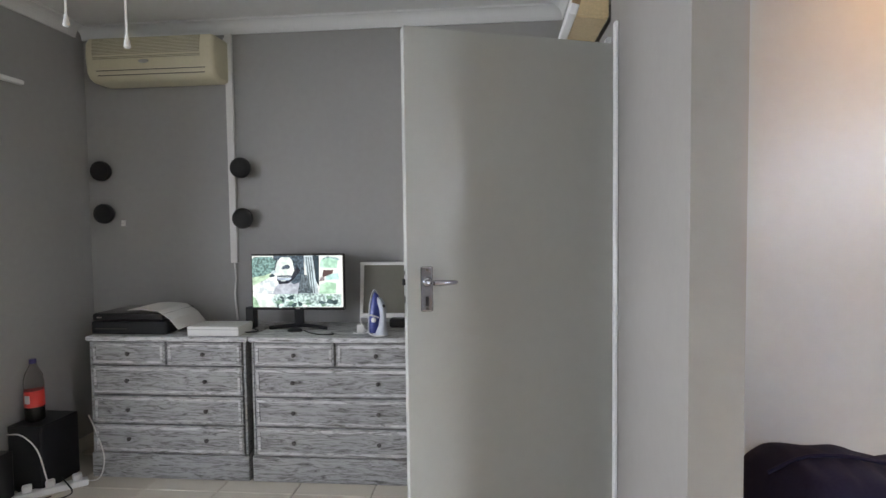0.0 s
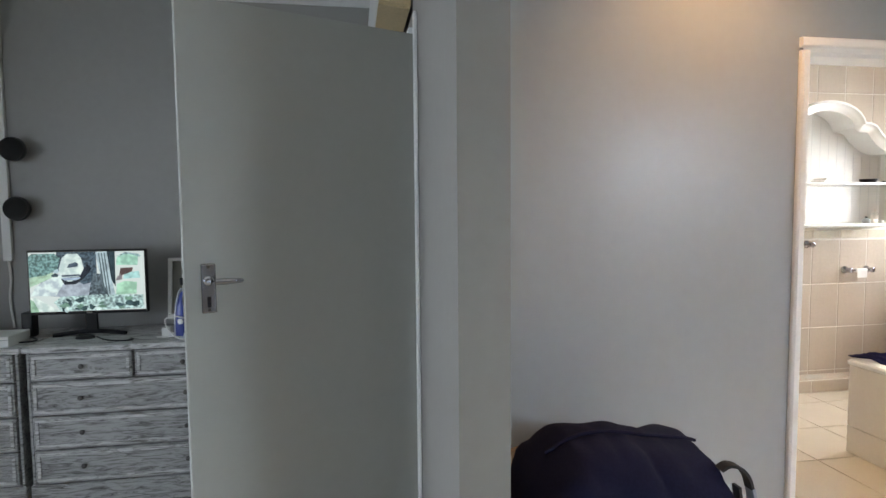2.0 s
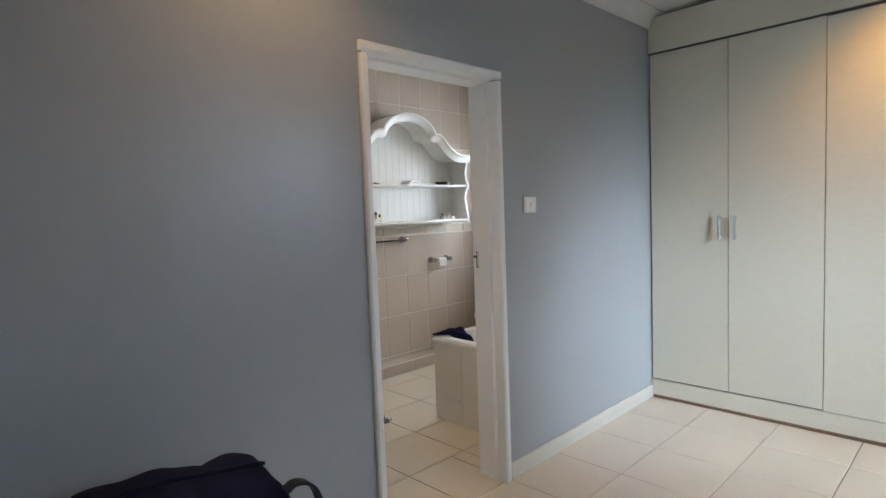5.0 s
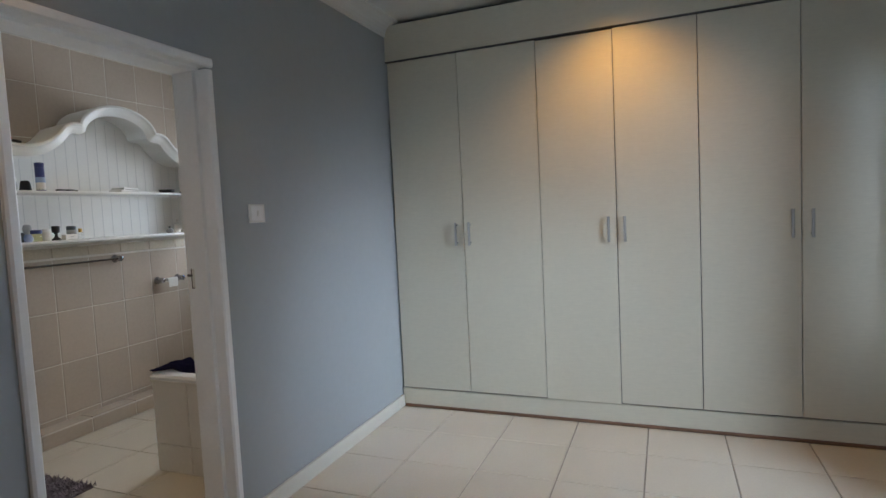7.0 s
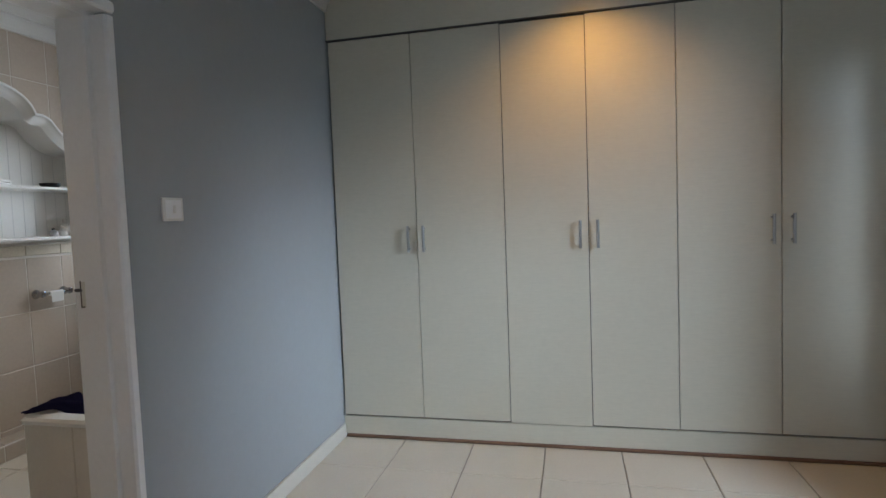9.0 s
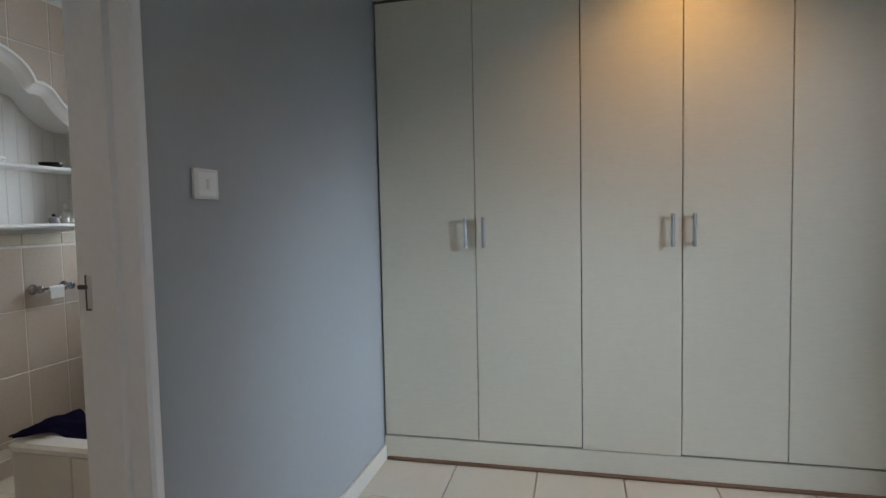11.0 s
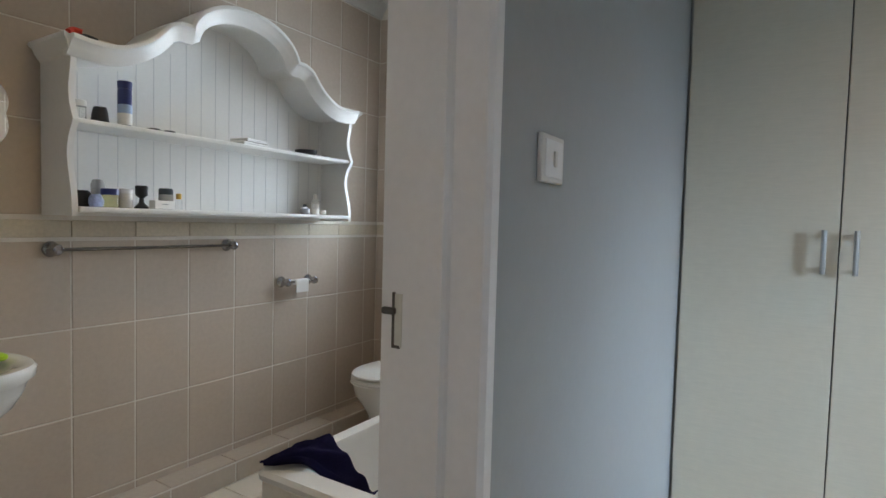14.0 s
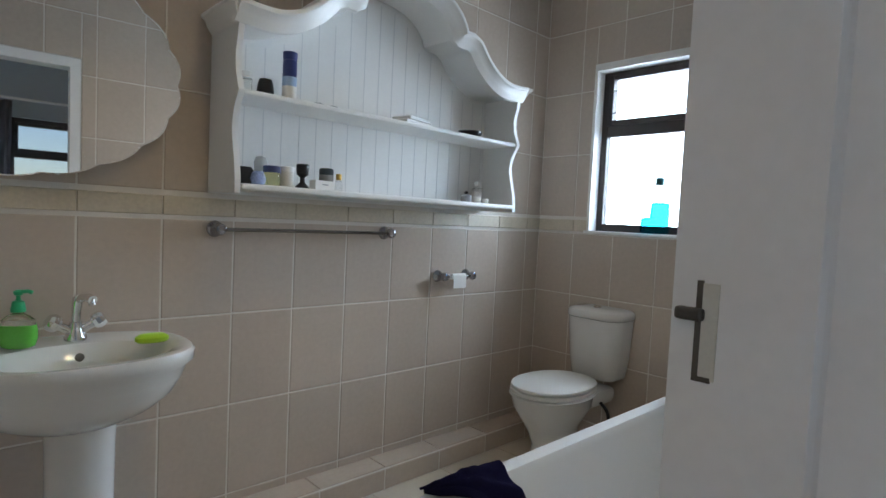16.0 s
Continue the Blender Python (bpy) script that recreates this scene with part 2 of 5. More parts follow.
def part(name, bm, mat, parent=None, label="", smooth=False):
    bmesh.ops.recalc_face_normals(bm, faces=bm.faces)
    me = bpy.data.meshes.new(name)
    bm.to_mesh(me)
    bm.free()
    me.materials.append(mat)
    if smooth:
        me.polygons.foreach_set("use_smooth", [True] * len(me.polygons))
        me.set_sharp_from_angle(angle=radians(42))
    ob = new(name, me)
    ob.parent = parent
    return tagged(ob, label)


def thing(name, m, label, category, group=""):
    ob = new(name)
    ob.empty_display_size = .1
    ob.matrix_basis = m
    return tagged(ob, label, category, group)


def setting(name, bm, mat, label="", category="", smooth=False):
    return tagged(part(name, bm, mat, None, label, smooth), label, category, kind="structure")


TILE_MESH = {}


def tile_piece(name, axis, flip, c, w, h, mat, parent, thick=.006):
    """One bevelled tile, its face along the axis; alike tiles share a mesh."""
    key = (name, thick, axis, flip, round(w, 3), round(h, 3), mat.name)
    if key not in TILE_MESH:
        a, b, e = w / 2, h / 2, min(.0025, w / 4, h / 4)
        pts = [(-a, -b, 0), (a, -b, 0), (a, b, 0), (-a, b, 0), (-a + e, -b + e, thick), (a - e, -b + e, thick), (a - e, b - e, thick), (-a + e, b - e, thick)]
        s = -1 if flip else 1
        if axis == "z":
            pts = [(p, q, r * s) for p, q, r in pts]
        elif axis == "y":
            pts = [(p, r * s, q) for p, q, r in pts]
        else:
            pts = [(r * s, p, q) for p, q, r in pts]
        me = bpy.data.meshes.new(name)
        me.from_pydata(pts, [], [(4, 5, 6, 7), (0, 1, 5, 4), (1, 2, 6, 5), (2, 3, 7, 6), (3, 0, 4, 7)])
        me.materials.append(mat)
        bm = bmesh.new()
        bm.from_mesh(me)
        bmesh.ops.recalc_face_normals(bm, faces=bm.faces)
        up = max(bm.faces, key=lambda f: f.calc_area())
        want = Vector((s if axis == "x" else 0, s if axis == "y" else 0, s if axis == "z" else 0))
        if up.normal.dot(want) < 0:
            bmesh.ops.reverse_faces(bm, faces=bm.faces)
        bm.to_mesh(me)
        bm.free()
        TILE_MESH[key] = me
    ob = new(name, TILE_MESH[key])
    ob.location = c
    ob.parent = parent
    return ob


def tiled(name, axis, flip, level, us, vs, mat, parent, holes=(), joint=.004, thick=.006):
    """Tiles on a plane from sorted joint lines us and vs; a hole (u0, v0, u1, v1) cuts them."""
    for u0, u1 in zip(us, us[1:]):
        for v0, v1 in zip(vs, vs[1:]):
            cells = [(u0, v0, u1, v1)]
            for a0, b0, a1, b1 in holes:
                nxt = []
                for c0, d0, c1, d1 in cells:
                    if c1 <= a0 or c0 >= a1 or d1 <= b0 or d0 >= b1:
                        nxt.append((c0, d0, c1, d1))
                        continue
                    if c0 < a0:
                        nxt.append((c0, d0, a0, d1))
                    if c1 > a1:
                        nxt.append((a1, d0, c1, d1))
                    if d0 < b0:
                        nxt.append((max(c0, a0), d0, min(c1, a1), b0))
                    if d1 > b1:
                        nxt.append((max(c0, a0), b1, min(c1, a1), d1))
                cells = nxt
            for c0, d0, c1, d1 in cells:
                w, h = c1 - c0 - joint, d1 - d0 - joint
                if w < .012 or h < .012:
                    continue
                u, v = (c0 + c1) / 2, (d0 + d1) / 2
                c = {"x": (level, u, v), "y": (u, level, v), "z": (u, v, level)}[axis]
                tile_piece(name, axis, flip, c, w, h, mat, parent, thick)


def lines(start, step, lo, hi):
    k = math.floor((lo - start) / step)
    out = [lo]
    while start + k * step < hi - .01:
        if start + k * step > lo + .01:
            out.append(start + k * step)
        k += 1
    return out + [hi]


def wall_cells(bm, axis, a, b, u0, u1, z0, z1, holes=()):
    """A wall from a to b in thickness, with openings (u0, z0, u1, z1) right through."""
    us = sorted({u0, u1, *[h[0] for h in holes], *[h[2] for h in holes]})
    for p, q in zip(us, us[1:]):
        zs = [z0]
        for h in sorted(holes, key=lambda h: h[1]):
            if h[0] <= p and h[2] >= q:
                zs += [h[1], h[3]]
        zs.append(z1)
        for r, s in zip(zs[::2], zs[1::2]):
            if s - r > .001:
                box(bm, *((a, p, r, b, q, s) if axis == "x" else (p, a, r, q, b, s)))
    return bm


# ---------------------------------------------------------------- the large structure
WX, EX = -2.50, 4.98          # west wall, back of the cupboards
NY, SY = 3.58, -.90          # study's north wall, south wall
BW0, BW1 = 2.12, 2.27         # wall between bedroom and bathroom
BX0, BX1, BY = 1.62, 4.92, 4.083
CZ = 2.66
CX = 4.377
DX0, DX1, DZ = 1.960, 2.702, 1.990   # clear opening of the bathroom door frame
WIN_E, WIN_S = (2.47, .95, 3.76, 2.10), (-.60, .45, 1.90, 2.10)
WIN_B = (3.00, 1.185, 3.755, 2.085)

ground = setting("ground", boxes((-60, -60, -.5, 60, 60, -.22)), GRASS, "green lawn round the house", "lawn")
floor = setting("floor", boxes((WX - .12, SY - .12, -.2, 5.05, NY + .12, -.006), (.77, NY + .12, -.2, 5.05, BY + .12, -.006)), GROUT, "grout bed under cream floor tiles", "floor")
ceiling = setting("ceiling", boxes((WX - .15, SY - .15, CZ, 5.2, BY + .15, CZ + .12)), CEIL, "white painted ceiling", "ceiling")

wall_south = setting("wall_south", wall_cells(bmesh.new(), "y", SY - .14, SY, WX - .14, 5.2, -.2, CZ, (WIN_E,)), WALL, "grey painted wall with a wide window", "wall")
wall_west = setting("wall_west", wall_cells(bmesh.new(), "x", WX - .14, WX, SY, NY + .14, -.2, CZ, (WIN_S,)), STUDYW, "grey painted wall of the study end", "wall")
wall_north = setting("wall_north", wall_cells(bmesh.new(), "y", NY, NY + .14, WX, BX0 - .12, -.2, CZ), STUDYW, "grey painted wall behind the dressers", "wall")
# partition stub with the inner door and the fanlight over it
ST0, ST1, STY = .50, .615, 1.42
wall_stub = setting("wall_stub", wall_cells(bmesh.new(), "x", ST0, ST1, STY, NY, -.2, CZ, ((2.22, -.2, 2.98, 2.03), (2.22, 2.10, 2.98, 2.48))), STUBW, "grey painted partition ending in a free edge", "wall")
wall_bath = setting("wall_bath", wall_cells(bmesh.new(), "y", BW0, BW1, ST1, EX, -.2, CZ, ((DX0 - .03, -.2, DX1 + .03, DZ + .03),)), WALL, "smooth grey painted wall with the bathroom doorway", "wall")
wall_east = setting("wall_east", wall_cells(bmesh.new(), "x", EX, EX + .12, SY, BW1, -.2, CZ), WALL, "plain wall behind the cupboards", "wall")
wall_bath_west = setting("wall_bath_west", wall_cells(bmesh.new(), "x", BX0 - .12, BX0, BW1, BY, -.2, CZ), WGROUT, "bathroom side wall", "wall")
wall_bath_north = setting("wall_bath_north", wall_cells(bmesh.new(), "y", BY, BY + .14, BX0 - .12, BX1 + .16, -.2, CZ), WGROUT, "tiled bathroom wall behind basin and shelf", "wall")
wall_bath_east = setting("wall_bath_east", wall_cells(bmesh.new(), "x", BX1, BX1 + .16, BW1, BY, -.2, CZ, (WIN_B,)), WGROUT, "tiled bathroom wall with a window", "wall")
wall_bath_lining = setting("wall_bath_lining", wall_cells(bmesh.new(), "y", BW1, BW1 + .006, BX0, BX1, -.2, CZ, ((DX0 - .05, -.2, DX1 + .05, DZ + .05),)), WGROUT, "tile bed on the bathroom side", "wall")


def cove(name, p, q, inward, size=.10):
    """A plaster cove along the top of a wall, from p to q."""
    d = Vector(inward)
    n = 6
    pts = [(0, -size), (.012, -size)] + [(.012 + (size - .012) * (1 - math.cos(a)), -size + (size - .012) * math.sin(a)) for a in [math.pi / 2 * i / n for i in range(n + 1)]] + [(size, -.012), (size, 0), (0, 0)]
    bm = bmesh.new()
    rings(bm, [[Vector(e) + d * u + Vector((0, 0, v)) for u, v in pts] for e in (p, q)])
    return setting(name, bm, CEIL, "white plaster cove cornice", "cornice")


cove("cornice_north", (WX, NY, CZ - .001), (ST0, NY, CZ - .001), (0, -1, 0), .075)
cove("cornice_west", (WX, SY, CZ - .001), (WX, NY - .075, CZ - .001), (1, 0, 0), .075)
cove("cornice_bath_wall", (ST1, BW0, CZ - .001), (CX + .02, BW0, CZ - .001), (0, -1, 0))
cove("cornice_stub", (ST0, STY, CZ - .001), (ST0, NY - .1, CZ - .001), (-1, 0, 0))
cove("cornice_bath_north", (BX0, BY, CZ - .001), (BX1, BY, CZ - .001), (0, -1, 0), .08)
cove("cornice_bath_east", (BX1, BW1, CZ - .001), (BX1, BY - .08, CZ - .001), (-1, 0, 0), .08)


def skirting(name, x0, y0, x1, y1):
    return setting(name, boxes((x0, y0, 0, x1, y1, .085), bevel=.004), SKIRT, "cream tile skirting", "skirting")


skirting("baseboard_bath_wall", DX1 + .05, BW0 - .014, CX - .001, BW0 - .0005)
skirting("baseboard_bath_wall_west", ST1 + .001, BW0 - .014, DX0 - .05, BW0 - .0005)
skirting("baseboard_north", WX + .016, NY - .014, ST0 - .001, NY - .0005)
skirting("baseboard_west", WX + .0005, SY + .001, WX + .014, NY - .016)
skirting("baseboard_stub_end", ST0 + .001, STY - .014, ST1 - .001, STY - .0005)


def door_frame(name, u0, u1, z1, a, b, face, axis="y", label="white painted door frame"):
    """A frame with face mouldings on side a, a rebate and a stop, round a clear opening u0..u1 up to z1."""
    fr = tagged(new(name), label, "door frame", kind="structure")
    s = 1 if b > a else -1
    prof = [(-.048, -s * .014), (-.040, -s * .020), (-.018, -s * .020), (-.011, -s * .012), (-.011, (b - a) * .27), (-.006, (b - a) * .29), (.003, (b - a) * .31), (.003, b - a + s * .004), (-.048, b - a + s * .004)]

    def place(u, w, z):
        return (u, a + w, z) if axis == "y" else (a + w, u, z)
    bm = bmesh.new()
    rings(bm, [[place(u0 + d, w, z) for d, w in prof] for z in (0, z1)])
    part("jamb", bm, TRIM, fr)
    bm = bmesh.new()
    rings(bm, [[place(u1 - d, w, z) for d, w in prof] for z in (0, z1)])
    part("jamb", bm, TRIM, fr)
    bm = bmesh.new()
    rings(bm, [[place(u, w, z1 - d) for d, w in prof] for u in (u0 - .048, u1 + .048)])
    part("head", bm, TRIM, fr)
    return fr


bath_frame = door_frame("door_1", DX0, DX1, DZ, BW0, BW1, -1)
part("keep_recess", boxes((DX1 - .0045, 2.235, 1.085, DX1 - .0025, 2.248, 1.166)), material("worn_recess", (.68, .67, .61), .7, var=.08, scale=30), bath_frame, "pale worn lock recess")
part("strike_plate", boxes((DX1 - .0048, 2.248, 1.083, DX1 - .0025, 2.253, 1.168)), GAP, bath_frame, "dark recessed lock keep")
part("strike_plate", boxes((DX1 - .0048, 2.238, 1.083, DX1 - .0025, 2.2479, 1.0875)), GAP, bath_frame, "dark lower end of the lock keep")
part("latch", boxes((DX1 - .012, 2.245, 1.134, DX1 - .0025, 2.269, 1.145), bevel=.003), KNOB, bath_frame, "dark metal latch tongue")
inner_frame = door_frame("door_2", 2.26, 2.94, 1.995, ST0, ST1, -1, "x")
part("architrave", boxes((ST0 - .012, 2.098, 0, ST0 - .0005, 2.130, 2.06), bevel=.003), TRIM, inner_frame, "white strip beside the hinges")


def window(name, axis, level, u0, z0, u1, z1, split, deep, label, transom=True):
    """A dark frame with an opening light over a fixed pane; deep is the frame's depth from level."""
    w = tagged(new(name), label, "window", kind="structure")

    def bx(a, b, c, d, lo, hi, bev=.004):
        return boxes((a, lo, b, c, hi, d) if axis == "y" else (lo, a, b, hi, c, d), bevel=bev)
    lo, hi = sorted((level, level + deep))
    f = .045
    part("window_frame", bx(u0, z0, u0 + f, z1, lo, hi), DARKFR, w)
    part("window_frame", bx(u1 - f, z0, u1, z1, lo, hi), DARKFR, w)
    part("window_frame", bx(u0 + f, z1 - f, u1 - f, z1, lo, hi), DARKFR, w)
    part("window_frame", bx(u0 + f, z0, u1 - f, z0 + f, lo, hi), DARKFR, w)
    part("transom", bx(u0 + f, split - .03, u1 - f, split + .03, lo, hi), DARKFR, w)
    sl, sh = lo + .008, hi + .012 if deep < 0 else hi - .008
    if deep > 0:
        sl = lo - .012
    for a, b, c, d in ((u0 + f, split + .03, u0 + f + .03, z1 - f), (u1 - f - .03, split + .03, u1 - f, z1 - f), (u0 + f + .03, z1 - f - .03, u1 - f - .03, z1 - f), (u0 + f + .03, split + .03, u1 - f - .03, split + .06)):
        part("sash", bx(a, b, c, d, min(sl, sh), max(sl, sh)), DARKFR, w)
    mid = (lo + hi) / 2
    for a, b, c, d in ((u0 + f, z0 + f, u1 - f, split - .03), (u0 + f + .03, split + .06, u1 - f - .03, z1 - f - .03)):
        g = part("pane", bx(a, b, c, d, mid - .002, mid + .002, 0), GLASS, w)
        g.visible_shadow = False
    return w


window("window_1", "y", SY - .10, WIN_E[0], WIN_E[1], WIN_E[2], WIN_E[3], 1.74, .05, "dark brown framed window in the south wall")
window("window_2", "x", WX - .10, WIN_S[0], WIN_S[1], WIN_S[2], WIN_S[3], 1.70, .05, "dark brown framed window of the study end")
bath_win = window("window_3", "x", BX1 + .07, WIN_B[0], WIN_B[1], WIN_B[2], WIN_B[3], 1.735, .05, "dark brown framed bathroom window with an opening top light")
part("window_sill", boxes((BX1 - .008, WIN_B[0] - .02, WIN_B[1] - .012, BX1 + .12, WIN_B[2] + .02, WIN_B[1] + .004), bevel=.003), SHELFW, bath_win, "white window sill")
part("reveal", boxes((BX1 - .006, WIN_B[2] - .012, WIN_B[1] + .004, BX1 + .07, WIN_B[2] + .006, WIN_B[3]), bevel=.002), SHELFW, bath_win, "white reveal strip")
part("reveal", boxes((BX1 - .006, WIN_B[0], WIN_B[3] - .03, BX1 + .07, WIN_B[2] + .006, WIN_B[3] + .008), bevel=.002), SHELFW, bath_win, "white head strip")
for z in (1.83, 1.95):
    bm = bmesh.new()
    tube(bm, [(BX1 + .062, WIN_B[2] - .05, z), (BX1 + .062, WIN_B[2] - .10, z + .004)], .004, 6)
    part("hinge", bm, STEEL, bath_win)

# flush inner door, standing open
dl = Vector((-.190, 1.912)) - Vector((.490, 2.175))
LEAFW = dl.length
leaf = thing("open_door", pose(.490, 2.175, .012, 0, 0, math.degrees(math.atan2(dl.y, dl.x))), "open flush white door with a chrome lever handle", "door")
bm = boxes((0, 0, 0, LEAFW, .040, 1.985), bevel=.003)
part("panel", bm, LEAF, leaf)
hx = LEAFW - .062
bm = boxes((hx - .019, .040, 1.124, hx + .019, .046, 1.262), bevel=.004)
plate = part("handle_plate", bm, SATIN, leaf, "chrome back plate")
bm = bmesh.new()
way = curve([(hx, .044, 1.215), (hx, .074, 1.215), (hx - .025, .084, 1.214), (hx - .085, .082, 1.213)])
tube(bm, way[:len(way) // 2], .0075, 10)
rings(bm, [[(hx - .012 - .075 * f, .083 + r * math.cos(q), 1.2145 + .9 * r * math.sin(q)) for q in [j * math.pi / 5 for j in range(10)]] for f, r in ((0, .0095), (.3, .0105), (.7, .0085), (.95, .006), (1, .003))])
part("lever", bm, SATIN, plate, "chrome lever", True)
bm = bmesh.new()
lathe(bm, [(.015, 0), (.013, .006), (.009, .009)], 16, m=Matrix.Translation((hx, .046, 1.215)) @ pose(0, 0, 0, -90))
part("rose", bm, SATIN, plate, "", True)
part("keyhole", boxes((hx - .005, .0455, 1.140, hx + .005, .0468, 1.170), bevel=.001), MATTB, plate, "dark keyhole")
for z in (1.133, 1.253):
    part("screw", boxes((hx - .004, .0455, z - .004, hx + .004, .0468, z + .004), bevel=.001), KNOB, plate)
lockp = part("lock_edge", boxes((LEAFW - .001, .010, 1.10, LEAFW + .0015, .030, 1.27), bevel=.0005), STEEL, leaf, "steel lock face plate")
part("latch", boxes((LEAFW, .013, 1.205, LEAFW + .009, .027, 1.224), bevel=.002), MATTB, lockp, "dark latch")
part("bolt_slot", boxes((LEAFW, .014, 1.150, LEAFW + .003, .026, 1.172)), GAP, lockp)
part("bolt_slot", boxes((LEAFW, .014, 1.236, LEAFW + .003, .026, 1.250)), GAP, lockp)
for z in (.25, 1.72):
    part("hinge", boxes((-.014, .034, z, .004, .046, z + .10), bevel=.003), TRIM, leaf, "painted butt hinge")

# fanlight over the inner door, hung at the top and pushed open
fan = thing("fanlight", pose(ST0 - .002, 2.60, 2.48, 0, 18, 0), "small fanlight sash with varnished timber and white edge", "window")
part("rail", boxes((-.03, -.37, -.37, 0, .37, -.33), bevel=.004), TRIM, fan)
part("rail", boxes((-.03, -.37, -.04, 0, .37, 0), bevel=.004), TRIM, fan)
part("stile", boxes((-.03, -.37, -.33, 0, -.33, -.04), bevel=.004), TAN, fan, "varnished brown stile")
part("stile", boxes((-.03, .33, -.33, 0, .37, -.04), bevel=.004), TRIM, fan)
part("panel", boxes((-.018, -.33, -.33, -.012, .33, -.04)), material("varnished_board", (.42, .30, .17), .4, var=.2, scale=14), fan, "varnished timber panel")
VARN = material("pale_varnished_wood", (.56, .42, .24), .4, var=.2, scale=14)
for y in (-.37, .355):
    bm = bmesh.new()
    rings(bm, [[(0, yy, -.01), (0, yy, -.365), (.108, yy, -.345)] for yy in (y, y + .015)])
    part("cheek", bm, VARN, fan, "varnished brown side cheek")
bm = bmesh.new()
rings(bm, [[(.001, y, -.366), (.108, y, -.346), (.106, y, -.356), (.001, y, -.376)] for y in (-.37, .37)])
part("bottom_board", bm, VARN, fan, "varnished brown board under the sash")


# ---------------------------------------------------------------- built-in cupboards
SPLIT = [2.110, 1.607, 1.091, .635, .182, -.312, -.825]
DB, DT = .139, 2.386


def cupboard(y0, y1, ym, drop=0.0):
    """Two tall doors with bar handles on a carcass."""
    c = thing("cupboard", pose(CX, (y0 + y1) / 2, 0), "built-in cupboard with two tall off-white doors", "cupboard", "built-in cupboards")
    o = (y0 + y1) / 2
    # Carcass colour is near black, so that the door seams look shaded.
    part("carcass", boxes((.022, y1 - o + .002, DB - .012, .585, y0 - o - .002, DT + .004)), GAP, c, "carcass coloured dark for the shade behind the doors")
    for a, b, inner in ((ym, y0, 1), (y1, ym, -1)):
        low = drop if inner == 1 else 0
        d = part("door", boxes((0, a - o + .0021, DB - low, .019, b - o - .0021, DT - low - .004), bevel=.0015), CUPB, c)
        yh = ym - o + inner * .046
        bm = bmesh.new()
        tube(bm, [(-.034, yh, 1.130), (-.034, yh, 1.282)], .0082, 10)
        for z in (1.148, 1.264):
            tube(bm, [(-.034, yh, z), (.001, yh, z)], .0060, 8)
        part("handle", bm, STEEL, d, "brushed steel bar handle", True)
    return c


cupboard(SPLIT[0], SPLIT[2], SPLIT[1])
cupboard(SPLIT[2], SPLIT[4], SPLIT[3], .007)
cupboard(SPLIT[4], SPLIT[6], SPLIT[5])
setting("cupboard_plinth", boxes((CX + .006, -.885, .016, CX + .030, BW0 - .001, DB - .011), bevel=.002), CUPB, "off-white plinth under the cupboards", "plinth")
setting("plinth_edging", boxes((CX - .004, -.885, 0, CX + .03, BW0 - .016, .016), bevel=.003), BROWN, "brown wooden strip along the plinth", "trim")
setting("cupboard_bulkhead", boxes((CX - .004, -.885, DT + .008, CX + .03, BW0 - .001, CZ - .03), bevel=.002), CUPB, "off-white panel over the cupboards", "panel")
# A solid dark strip stands in for the shadow line under the panel.
setting("bulkhead_shadow_line", boxes((CX - .008, -.885, DT, CX + .03, BW0 - .001, DT + .007)), GAP, "dark strip painted for the shadow under the panel", "trim")
setting("cupboard_bead", boxes((CX + .024, SPLIT[0] + .002, .085, CX + .05, BW0 - .0005, DT)), material("grey_joint", (.42, .40, .36), .7), "dark joint at the wall", "trim")
setting("cupboard_end", boxes((CX + .003, -.885, DB - .006, CX + .03, SPLIT[6] - .004, DT), bevel=.002), CUPB, "off-white end filler", "panel")
setting("cupboard_side", boxes((CX + .03, -.893, 0, EX, -.886, CZ - .03)), CUPB, "off-white end panel", "panel")


def curtain(x0, x1, y, z0, z1, n, amp, group):
    c = thing("curtain", pose((x0 + x1) / 2, y, z0), "dark grey gathered curtain hanging beside a window", "curtain", group)
    bm = bmesh.new()
    w, cols, rows = x1 - x0, n * 8, 14
    loops = []
    for r in range(rows + 1):
        z = (z1 - z0) * r / rows
        spread = 1 - .12 * math.sin(math.pi * r / rows)
        loops.append([((i / cols - .5) * w * spread + .006 * math.sin(3 * z + i), amp * (.7 + .3 * math.sin(z * 1.3 + i * .2)) * math.sin(2 * math.pi * n * i / cols + .25 * math.sin(2.1 * z)), z) for i in range(cols + 1)])
    rings(bm, loops, False, False, False)
    bmesh.ops.solidify(bm, geom=bm.faces[:], thickness=.003)
    part("cloth", bm, CURT, c, "", True)
    return c


curtain(3.44, 3.88, SY + .130, .02, 2.24, 6, .075, "curtains of the south window")
curtain(2.16, 2.49, SY + .10, .02, 2.24, 5, .05, "curtains of the south window")
rail = thing("curtain_rail", pose(3.36, SY + .10, 2.25), "white curtain rail over the south window", "curtain rail")
part("rail", boxes((-1.22, -.012, 0, .95, .012, .022), bevel=.004), WPLAST, rail)
for x in (-1.0, .8):
    part("bracket", boxes((x - .012, -.1, -.005, x + .012, .0, .03), bevel=.003), WPLAST, rail)
rail = thing("curtain_rail", pose(WX + .09, 1.5, 2.165), "white curtain rail on the study's side wall", "curtain rail")
part("rail", boxes((-.014, -1.2, 0, .014, 1.50, .026), bevel=.006), WPLAST, rail)
for y in (-1.0, 1.1):
    part("bracket", boxes((-.09, y - .012, -.005, .0, y + .012, .03), bevel=.003), WPLAST, rail)

